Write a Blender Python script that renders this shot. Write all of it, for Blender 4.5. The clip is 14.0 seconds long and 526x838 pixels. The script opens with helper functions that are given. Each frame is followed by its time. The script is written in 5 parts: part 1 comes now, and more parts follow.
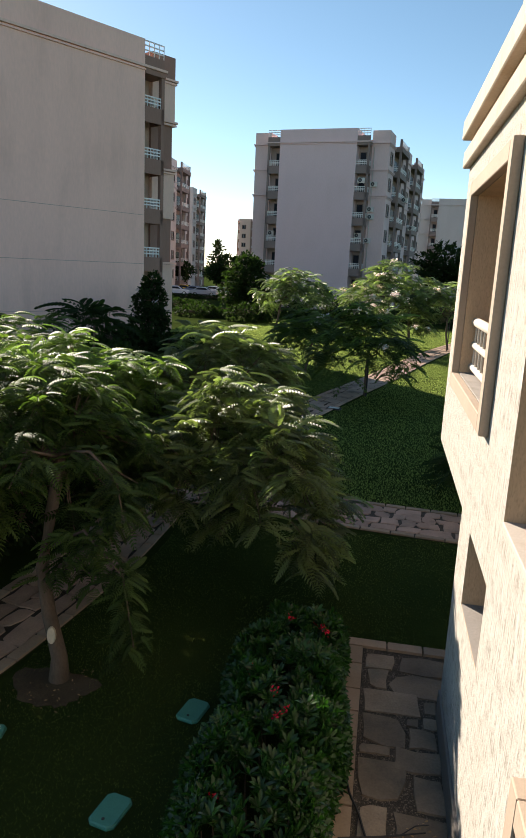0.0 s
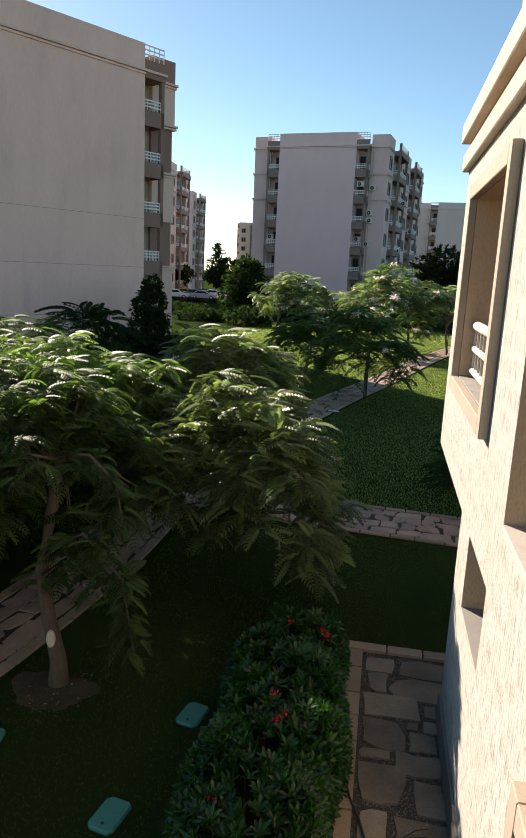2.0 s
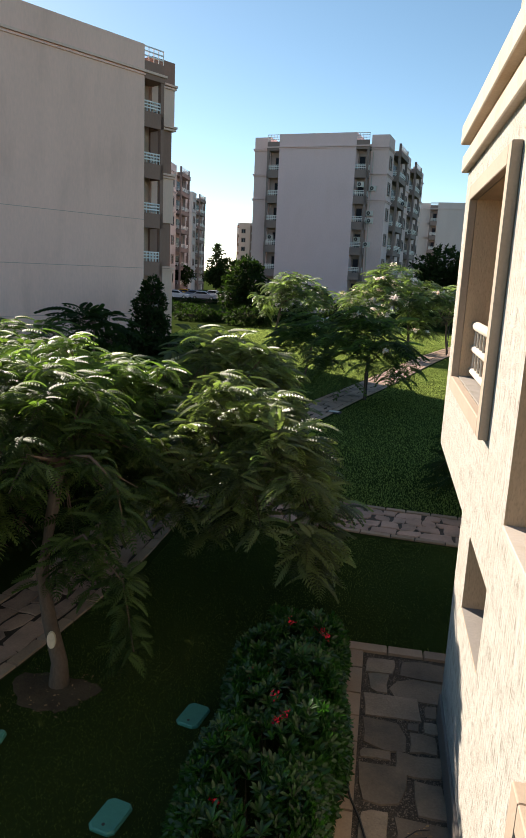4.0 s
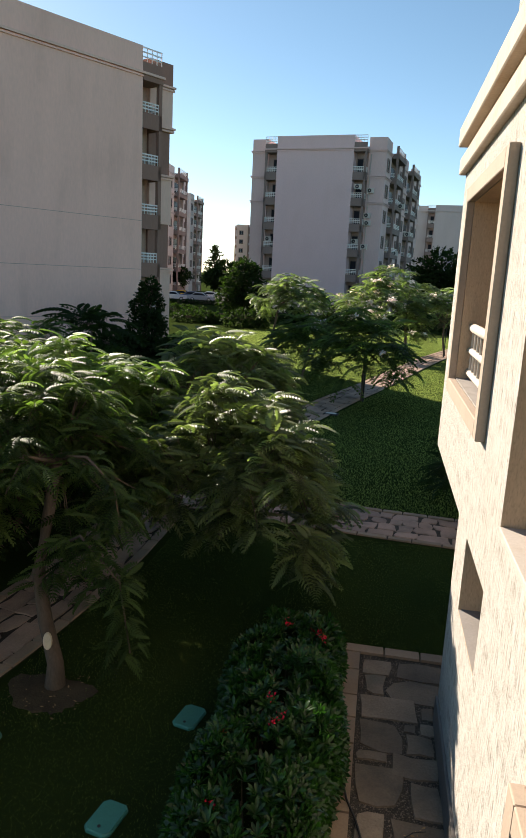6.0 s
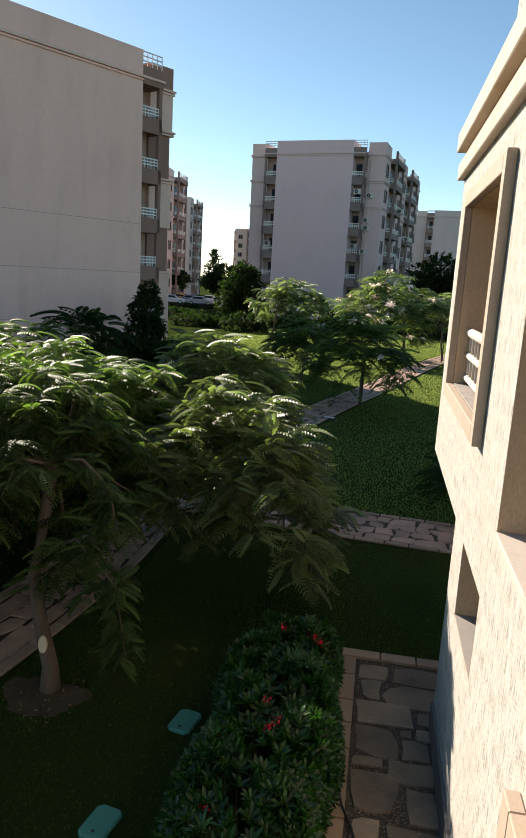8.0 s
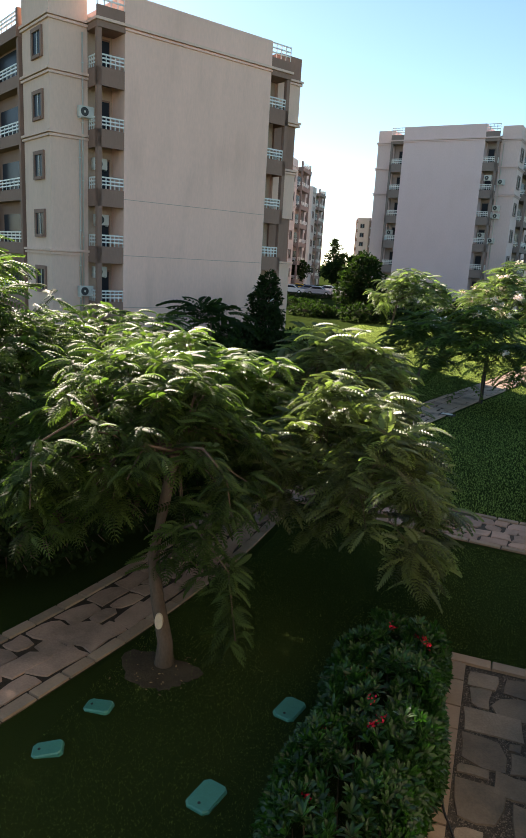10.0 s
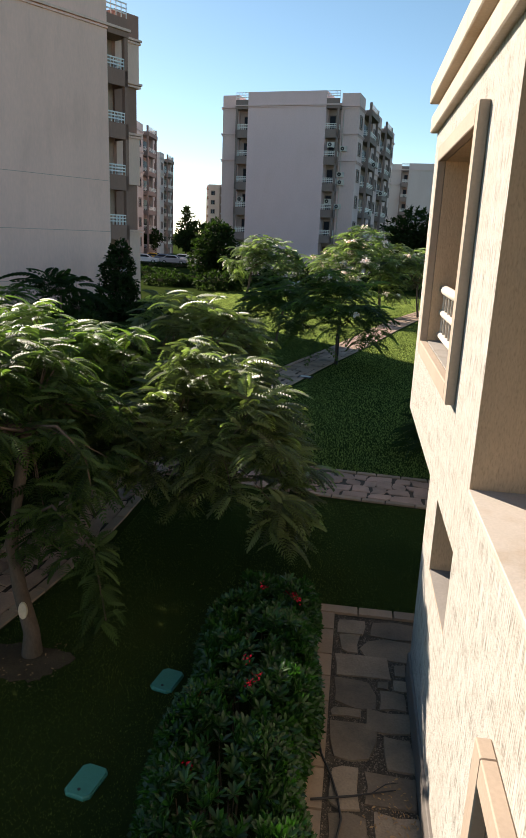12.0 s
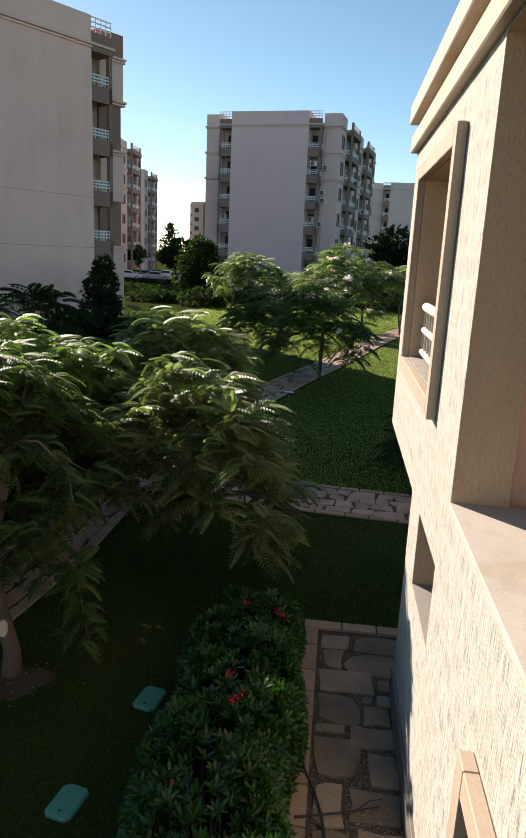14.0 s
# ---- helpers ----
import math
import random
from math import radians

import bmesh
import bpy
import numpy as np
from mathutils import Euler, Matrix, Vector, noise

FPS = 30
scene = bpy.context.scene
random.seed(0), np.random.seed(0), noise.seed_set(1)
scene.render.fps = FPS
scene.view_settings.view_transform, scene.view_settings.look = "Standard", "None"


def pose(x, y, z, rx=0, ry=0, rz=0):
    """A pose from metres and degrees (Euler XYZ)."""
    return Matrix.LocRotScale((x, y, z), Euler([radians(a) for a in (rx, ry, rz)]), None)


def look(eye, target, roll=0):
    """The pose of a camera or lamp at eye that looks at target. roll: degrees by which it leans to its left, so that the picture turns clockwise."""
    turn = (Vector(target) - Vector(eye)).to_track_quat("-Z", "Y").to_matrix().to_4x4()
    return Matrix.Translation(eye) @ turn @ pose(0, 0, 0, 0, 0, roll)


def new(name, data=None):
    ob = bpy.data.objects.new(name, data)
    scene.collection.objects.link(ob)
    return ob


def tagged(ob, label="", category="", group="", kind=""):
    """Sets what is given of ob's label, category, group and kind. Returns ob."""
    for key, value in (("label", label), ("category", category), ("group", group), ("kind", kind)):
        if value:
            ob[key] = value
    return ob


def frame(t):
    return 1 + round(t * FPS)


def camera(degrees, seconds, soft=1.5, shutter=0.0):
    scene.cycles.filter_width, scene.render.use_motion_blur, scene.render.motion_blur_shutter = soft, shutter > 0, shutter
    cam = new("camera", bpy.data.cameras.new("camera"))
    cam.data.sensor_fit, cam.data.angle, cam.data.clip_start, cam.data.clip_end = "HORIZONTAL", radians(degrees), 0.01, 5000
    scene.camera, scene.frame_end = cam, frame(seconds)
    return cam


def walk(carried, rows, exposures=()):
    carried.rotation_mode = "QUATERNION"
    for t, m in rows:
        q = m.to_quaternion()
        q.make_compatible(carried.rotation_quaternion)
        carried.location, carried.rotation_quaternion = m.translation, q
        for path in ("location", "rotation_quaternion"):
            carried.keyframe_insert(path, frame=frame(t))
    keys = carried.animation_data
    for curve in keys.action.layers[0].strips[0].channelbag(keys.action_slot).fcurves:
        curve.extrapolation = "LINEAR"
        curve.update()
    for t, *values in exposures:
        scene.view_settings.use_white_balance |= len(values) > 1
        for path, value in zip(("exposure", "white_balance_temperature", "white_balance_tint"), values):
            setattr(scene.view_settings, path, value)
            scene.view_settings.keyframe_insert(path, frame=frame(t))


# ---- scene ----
cam = camera(43.0, 14.0, soft=1.15)
PATH = [
    (0, (-0.973, 0.033, 4.92), (-1.308, 1.954, 4.477), 2.7),
    (0.5, (-0.972, 0.031, 4.918), (-1.308, 1.953, 4.481), 2.7),
    (1, (-0.977, 0.034, 4.92), (-1.307, 1.958, 4.485), 2.8),
    (1.5, (-0.972, 0.028, 4.924), (-1.308, 1.95, 4.487), 2.7),
    (2, (-0.972, 0.032, 4.917), (-1.307, 1.955, 4.484), 2.7),
    (2.5, (-0.974, 0.028, 4.918), (-1.307, 1.953, 4.489), 2.8),
    (3, (-0.974, 0.024, 4.924), (-1.307, 1.95, 4.496), 2.7),
    (5.5, (-0.964, 0.04, 4.921), (-1.301, 1.961, 4.481), 2.5),
    (6, (-0.972, 0.03, 4.919), (-1.3, 1.957, 4.492), 2.8),
    (6.5, (-0.98, 0.031, 4.919), (-1.296, 1.957, 4.484), 3.0),
    (7, (-0.975, 0.032, 4.915), (-1.299, 1.958, 4.483), 2.9),
    (9.5, (-0.949, 0.046, 4.939), (-1.28, 1.978, 4.542), 3.8),
    (10, (-0.978, -0.025, 4.988), (-1.625, 1.81, 4.525), 3.3),
    (10.5, (-0.869, 0.029, 4.946), (-1.498, 1.881, 4.527), 1.3),
    (11, (-0.919, -0.029, 4.974), (-1.26, 1.901, 4.578), 2.2),
    (11.5, (-0.934, -0.005, 4.964), (-1.265, 1.913, 4.505), 1.6),
    (12, (-0.936, 0.082, 4.937), (-1.184, 1.995, 4.407), 2.4),
    (12.5, (-0.938, 0.058, 4.935), (-1.174, 1.977, 4.422), 2.4),
    (13, (-0.932, 0.056, 4.937), (-1.153, 1.982, 4.446), 2.6),
    (13.5, (-0.934, 0.055, 4.936), (-1.154, 1.983, 4.451), 2.5),
    (14, (-0.928, 0.055, 4.934), (-1.131, 1.986, 4.452), 2.7),
]
walk(cam, [(t, look(eye, target, roll)) for t, eye, target, roll in PATH],
     [(0, 1.09, 7650, 11), (9.0, 1.04, 7650, 11), (9.5, 0.94, 7650, 11), (10.0, 1.54, 8000, 11), (10.3, 1.81, 8100, 11), (10.5, 1.79, 8100, 11), (11.0, 1.19, 7650, 11), (11.5, 1.09, 7650, 11), (14, 1.01, 7650, 11)])

# ---- world, sun and exposure ----
SUN_AZ, SUN_EL = (-0.706, 0.708), 26.3
world = bpy.data.worlds.new("sky")
scene.world = world
world.use_nodes = True
wn = world.node_tree.nodes
sky = wn.new("ShaderNodeTexSky")
sky.sky_type, sky.sun_disc = "NISHITA", False
sky.sun_elevation = radians(SUN_EL)
sky.sun_rotation = math.atan2(SUN_AZ[0], SUN_AZ[1])
sky.air_density, sky.dust_density, sky.ozone_density = 0.7, 0.12, 2.2
wn["Background"].inputs["Strength"].default_value = 0.090
vivid = wn.new("ShaderNodeHueSaturation")
vivid.inputs["Hue"].default_value, vivid.inputs["Saturation"].default_value = 0.49, 1.08
world.node_tree.links.new(sky.outputs[0], vivid.inputs["Color"])
world.node_tree.links.new(vivid.outputs[0], wn["Background"].inputs["Color"])
sun = new("sun", bpy.data.lights.new("sun", "SUN"))
sun.data.energy, sun.data.angle, sun.data.color = 5.0, radians(0.6), (1.0, 0.965, 0.92)
sun.matrix_world = look((0, 0, 0), (-SUN_AZ[0], -SUN_AZ[1], -math.tan(radians(SUN_EL))))


# ---- materials ----
def material(name, base, rough=0.8, vary=0.12, scale=3.0, fine=40.0, bump=0.3, metal=0.0, bump_scale=None, depth=0.01, island=0.0,
             stretch=(1, 1, 1), spec=0.5, rand=0.0, stain=None):
    """A procedural surface: two scales of colour variation, bump, and per-piece variation."""
    m = bpy.data.materials.new(name)
    m.use_nodes = True
    n, l = m.node_tree.nodes, m.node_tree.links
    b = n["Principled BSDF"]
    b.inputs["Roughness"].default_value, b.inputs["Metallic"].default_value = rough, metal
    b.inputs["Specular IOR Level"].default_value = spec
    co = n.new("ShaderNodeTexCoord")
    mp = n.new("ShaderNodeMapping")
    mp.inputs["Scale"].default_value = stretch
    l.new(co.outputs["Object"], mp.inputs["Vector"])
    total = None

    def value(socket, amount):
        nonlocal total
        mr = n.new("ShaderNodeMapRange")
        mr.inputs["From Min"].default_value, mr.inputs["From Max"].default_value = 0.25, 0.75
        mr.inputs["To Min"].default_value, mr.inputs["To Max"].default_value = 1 - amount, 1 + amount
        l.new(socket, mr.inputs["Value"])
        if total is None:
            total = mr.outputs[0]
        else:
            mu = n.new("ShaderNodeMath")
            mu.operation = "MULTIPLY"
            l.new(total, mu.inputs[0])
            l.new(mr.outputs[0], mu.inputs[1])
            total = mu.outputs[0]

    big = n.new("ShaderNodeTexNoise")
    big.inputs["Scale"].default_value, big.inputs["Detail"].default_value = scale, 4
    l.new(mp.outputs[0], big.inputs["Vector"])
    value(big.outputs["Fac"], vary)
    small = n.new("ShaderNodeTexNoise")
    small.inputs["Scale"].default_value, small.inputs["Detail"].default_value = fine, 5
    l.new(mp.outputs[0], small.inputs["Vector"])
    value(small.outputs["Fac"], vary * 0.8)
    if rand:
        oi = n.new("ShaderNodeObjectInfo")
        value(oi.outputs["Random"], rand)
    if island:
        ge = n.new("ShaderNodeNewGeometry")
        value(ge.outputs["Random Per Island"], island)
    mix = n.new("ShaderNodeVectorMath")
    mix.operation = "SCALE"
    if stain:
        st = n.new("ShaderNodeTexNoise")
        st.inputs["Scale"].default_value, st.inputs["Detail"].default_value = stain[1], 6
        l.new(mp.outputs[0], st.inputs["Vector"])
        sr = n.new("ShaderNodeMapRange")
        sr.inputs["From Min"].default_value, sr.inputs["From Max"].default_value = 0.52, 0.72
        l.new(st.outputs["Fac"], sr.inputs["Value"])
        sm = n.new("ShaderNodeMixRGB")
        sm.inputs[1].default_value, sm.inputs[2].default_value = (*base, 1), (*stain[0], 1)
        l.new(sr.outputs[0], sm.inputs[0])
        l.new(sm.outputs[0], mix.inputs[0])
    else:
        mix.inputs[0].default_value = base
    l.new(total, mix.inputs["Scale"])
    l.new(mix.outputs[0], b.inputs["Base Color"])
    if bump:
        bn = n.new("ShaderNodeTexNoise")
        bn.inputs["Scale"].default_value, bn.inputs["Detail"].default_value = bump_scale or fine, 6
        l.new(mp.outputs[0], bn.inputs["Vector"])
        bu = n.new("ShaderNodeBump")
        bu.inputs["Strength"].default_value, bu.inputs["Distance"].default_value = bump, depth
        l.new(bn.outputs["Fac"], bu.inputs["Height"])
        l.new(bu.outputs[0], b.inputs["Normal"])
    return m


def leaf_material(name, base, through_light, rough=0.45, island=0.35, shine=0.3):
    m = bpy.data.materials.new(name)
    m.use_nodes = True
    n, l = m.node_tree.nodes, m.node_tree.links
    b, out = n["Principled BSDF"], n["Material Output"]
    b.inputs["Roughness"].default_value = rough
    b.inputs["Specular IOR Level"].default_value = shine
    ge = n.new("ShaderNodeNewGeometry")
    mr = n.new("ShaderNodeMapRange")
    mr.inputs["To Min"].default_value, mr.inputs["To Max"].default_value = 1 - island, 1 + island
    l.new(ge.outputs["Random Per Island"], mr.inputs["Value"])
    co = n.new("ShaderNodeTexCoord")
    no = n.new("ShaderNodeTexNoise")
    no.inputs["Scale"].default_value = 1.3
    l.new(co.outputs["Object"], no.inputs["Vector"])
    hue = n.new("ShaderNodeMixRGB")
    hue.inputs[1].default_value = (*base, 1)
    hue.inputs[2].default_value = (base[0] * 1.35, base[1] * 1.15, base[2] * 0.9, 1)
    l.new(no.outputs["Fac"], hue.inputs[0])
    sc = n.new("ShaderNodeVectorMath")
    sc.operation = "SCALE"
    l.new(hue.outputs[0], sc.inputs[0])
    l.new(mr.outputs[0], sc.inputs["Scale"])
    l.new(sc.outputs[0], b.inputs["Base Color"])
    tr = n.new("ShaderNodeBsdfTranslucent")
    t2 = n.new("ShaderNodeVectorMath")
    t2.operation = "MULTIPLY"
    t2.inputs[1].default_value = through_light
    l.new(sc.outputs[0], t2.inputs[0])
    l.new(t2.outputs[0], tr.inputs["Color"])
    add = n.new("ShaderNodeAddShader")
    l.new(b.outputs[0], add.inputs[0])
    l.new(tr.outputs[0], add.inputs[1])
    l.new(add.outputs[0], out.inputs["Surface"])
    return m


def glass_material(name, tint):
    m = bpy.data.materials.new(name)
    m.use_nodes = True
    b = m.node_tree.nodes["Principled BSDF"]
    b.inputs["Base Color"].default_value = (*tint, 1)
    b.inputs["Roughness"].default_value = 0.25
    b.inputs["Specular IOR Level"].default_value = 0.04
    return m


def scratched(name, base, dark):
    """Combed render: short vertical scratches, pits and faint stains."""
    m = bpy.data.materials.new(name)
    m.use_nodes = True
    n, l = m.node_tree.nodes, m.node_tree.links
    b = n["Principled BSDF"]
    b.inputs["Roughness"].default_value, b.inputs["Specular IOR Level"].default_value = 0.95, 0.2
    co = n.new("ShaderNodeTexCoord")

    def tex(scale, stretch, detail, low, high):
        mp, t, mr = n.new("ShaderNodeMapping"), n.new("ShaderNodeTexNoise"), n.new("ShaderNodeMapRange")
        mp.inputs["Scale"].default_value = stretch
        t.inputs["Scale"].default_value, t.inputs["Detail"].default_value = scale, detail
        mr.inputs["From Min"].default_value, mr.inputs["From Max"].default_value = low, high
        l.new(co.outputs["Object"], mp.inputs["Vector"])
        l.new(mp.outputs[0], t.inputs["Vector"])
        l.new(t.outputs["Fac"], mr.inputs["Value"])
        return mr.outputs[0]

    scratch = tex(200, (1, 1, 0.024), 4, 0.41, 0.49)
    wide = tex(22, (1, 1, 0.09), 4, 0.30, 0.66)
    grit = tex(160, (1, 1, 0.6), 3, 0.3, 0.7)
    stain = tex(1.4, (1, 1, 0.6), 6, 0.5, 0.75)
    c1, c2 = n.new("ShaderNodeMixRGB"), n.new("ShaderNodeMixRGB")
    c1.inputs[1].default_value, c1.inputs[2].default_value = (*dark, 1), (*base, 1)
    c2.inputs[2].default_value = (base[0] * 0.80, base[1] * 0.72, base[2] * 0.66, 1)
    l.new(scratch, c1.inputs[0])
    l.new(c1.outputs[0], c2.inputs[1])
    half = n.new("ShaderNodeMath")
    half.operation, half.inputs[1].default_value = "MULTIPLY", 0.35
    l.new(stain, half.inputs[0])
    l.new(half.outputs[0], c2.inputs[0])
    l.new(c2.outputs[0], b.inputs["Base Color"])
    normal = None
    for socket, strength, depth in ((wide, 0.14, 0.006), (scratch, 0.6, 0.003), (grit, 0.4, 0.003)):
        bu = n.new("ShaderNodeBump")
        bu.inputs["Strength"].default_value, bu.inputs["Distance"].default_value = strength, depth
        l.new(socket, bu.inputs["Height"])
        if normal:
            l.new(normal, bu.inputs["Normal"])
        normal = bu.outputs[0]
    l.new(normal, b.inputs["Normal"])
    return m


stucco_scratched = scratched("scratched_stucco", (0.56, 0.52, 0.47), (0.19, 0.16, 0.13))
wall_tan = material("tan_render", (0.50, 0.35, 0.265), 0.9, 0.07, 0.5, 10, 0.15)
stucco_smooth = material("smooth_trim_render", (0.40, 0.305, 0.235), 0.85, 0.08, 1.5, 40, 0.35, depth=0.004)
stucco_reveal = material("pitted_reveal_render", (0.58, 0.42, 0.285), 0.95, 0.10, 2.0, 60, 0.8, bump_scale=60, depth=0.006, stretch=(1, 1, 0.3), stain=((0.47, 0.335, 0.225), 85.0), spec=0.2)
sill_render = material("weathered_sill_render", (0.50, 0.43, 0.375), 0.9, 0.08, 1.5, 50, 0.4, depth=0.004, stain=((0.42, 0.33, 0.255), 2.5))
# sill grey with the shade inside the openings mixed into it
sill_shade_grey = material("shaded_grey_sill_render", (0.30, 0.265, 0.24), 0.9, 0.12, 2.0, 50, 0.4, depth=0.004, stain=((0.22, 0.185, 0.16), 3.0))
stucco_cornice = material("cornice_render", (0.50, 0.41, 0.325), 0.9, 0.10, 1.5, 30, 0.5, depth=0.006, stain=((0.45, 0.34, 0.24), 2.5))
wall_gable = material("beige_render", (0.93, 0.585, 0.485), 0.9, 0.06, 0.5, 9, 0.2, depth=0.01, stretch=(1, 1, 0.3), stain=((0.85, 0.53, 0.435), 0.8))
wall_gable_grey = material("grey_beige_render", (0.76, 0.575, 0.575), 0.9, 0.05, 0.35, 9, 0.15, depth=0.01, stretch=(1, 1, 0.5), stain=((0.70, 0.525, 0.515), 0.35))
wall_cream = material("cream_render", (0.80, 0.54, 0.44), 0.9, 0.07, 0.5, 10, 0.15, stretch=(1, 1, 0.3))
wall_pale = material("pale_grey_render", (0.56, 0.50, 0.48), 0.9, 0.07, 0.5, 10, 0.15, stretch=(1, 1, 0.3))
joint_render = material("joint_render", (0.55, 0.37, 0.31), 0.9)
wall_brown = material("brown_render", (0.30, 0.175, 0.135), 0.9, 0.08, 0.5, 10, 0.15, stretch=(1, 1, 0.3))
wall_umber = material("grey_brown_render", (0.25, 0.19, 0.17), 0.9, 0.08, 0.5, 10, 0.15, stretch=(1, 1, 0.3))
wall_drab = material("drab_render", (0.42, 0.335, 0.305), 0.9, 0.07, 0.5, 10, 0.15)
wall_mauve = material("mauve_grey_render", (0.70, 0.53, 0.505), 0.9, 0.07, 0.5, 10, 0.15, stretch=(1, 1, 0.3))
# the dimness of the rooms is put into this darker base colour
wall_inner_shade = material("shaded_interior_render", (0.30, 0.25, 0.21), 0.9, 0.06, 0.5, 10, 0.1)
cream_metal = material("cream_painted_metal", (0.56, 0.50, 0.43), 0.5, 0.06, 4, 30, 0.1)
white_metal = material("white_painted_metal", (0.78, 0.77, 0.74), 0.45, 0.04, 4, 30, 0.05)
plastic_white = material("aged_white_casing", (0.62, 0.60, 0.55), 0.5, 0.06, 3, 20, 0.05)
dark_grille = material("dark_grille", (0.05, 0.05, 0.05), 0.6, 0.1, 5, 30, 0.1)
pane_glass = glass_material("window_glass", (0.03, 0.035, 0.045))
lawn_mat = material("lawn", (0.036, 0.054, 0.015), 0.95, 0.22, 0.35, 60, 1.0, bump_scale=160, depth=0.03, stain=((0.044, 0.058, 0.016), 0.5), spec=0.0)
soil_mat = material("soil", (0.075, 0.056, 0.036), 1.0, 0.3, 3, 50, 0.9, depth=0.02, spec=0.1)
stone_mat = material("flagstone", (0.225, 0.165, 0.115), 0.85, 0.2, 2.5, 45, 0.6, depth=0.008, rand=0.28, stain=((0.125, 0.108, 0.082), 1.6))
stone_pink = material("pinkish_flagstone", (0.40, 0.25, 0.185), 0.85, 0.14, 2.5, 45, 0.5, depth=0.006, rand=0.16, stain=((0.20, 0.145, 0.11), 2.2))
stone_worn = material("worn_path_flagstone", (0.34, 0.22, 0.16), 0.9, 0.2, 2.0, 45, 0.6, depth=0.008, rand=0.22, stain=((0.15, 0.105, 0.078), 1.1))
soil_joint = material("soil_joint", (0.062, 0.045, 0.032), 1.0, 0.3, 4, 60, 0.9, depth=0.02, spec=0.1)
path_joint = material("sandy_joint", (0.07, 0.052, 0.038), 0.95, 0.3, 6, 70, 0.8, depth=0.01)
grout_mat = material("pebble_joint", (0.065, 0.05, 0.036), 0.95, 0.35, 6, 70, 1.0, bump_scale=80, depth=0.02)
pebble_mat = material("pebble", (0.15, 0.115, 0.085), 0.8, 0.1, 6, 60, 0.2, island=0.4)
kerb_mat = material("beige_kerb_stone", (0.33, 0.228, 0.155), 0.85, 0.12, 3, 40, 0.4, depth=0.004, rand=0.12, stain=((0.30, 0.23, 0.17), 2.0))
bark_mat = material("bark", (0.13, 0.088, 0.062), 0.95, 0.2, 5, 40, 0.9, depth=0.012, stretch=(1, 1, 0.35))
cut_mat = material("cut_wood", (0.62, 0.50, 0.36), 0.8, 0.08, 10, 60, 0.2)
stake_mat = material("dark_stake", (0.035, 0.03, 0.028), 0.8, 0.1, 10, 60, 0.2)
lid_mat = material("turquoise_plastic", (0.052, 0.235, 0.175), 0.4, 0.10, 4, 40, 0.1, stain=((0.040, 0.19, 0.14), 5.0))
asphalt_mat = material("asphalt", (0.06, 0.06, 0.062), 0.9, 0.1, 1, 60, 0.3)
# tree shade on the lower wall, put into a dark colour
foot_shade_mat = material("dark_foot_shade_render", (0.17, 0.145, 0.13), 0.8, 0.12, 1.5, 30, 0.4)
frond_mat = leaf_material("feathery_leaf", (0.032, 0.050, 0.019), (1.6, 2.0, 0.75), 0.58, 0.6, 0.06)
frond_pale = leaf_material("grey_green_feathery_leaf", (0.056, 0.074, 0.033), (1.5, 1.8, 0.9), 0.50, 0.6, 0.25)
frond_bright = leaf_material("feathery_leaf_bright", (0.060, 0.092, 0.030), (1.45, 1.8, 0.7), 0.52, 0.55, 0.15)
# lit copy of the feathery leaf: some sunlight is in its brighter colour
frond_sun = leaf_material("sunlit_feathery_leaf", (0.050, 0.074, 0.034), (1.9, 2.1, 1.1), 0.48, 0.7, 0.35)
# very dark green; on far hedges and shrubs it also carries their shade
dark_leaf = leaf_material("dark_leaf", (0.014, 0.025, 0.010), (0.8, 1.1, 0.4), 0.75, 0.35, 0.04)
hedge_leaf = leaf_material("glossy_hedge_leaf", (0.014, 0.040, 0.010), (0.9, 1.5, 0.5), 0.33)
flower_red = leaf_material("red_flower", (0.50, 0.015, 0.05), (0.8, 0.5, 0.5), 0.6, 0.25)
flower_pink = leaf_material("pale_pink_flower", (0.62, 0.56, 0.57), (0.6, 0.6, 0.6), 0.7, 0.25)


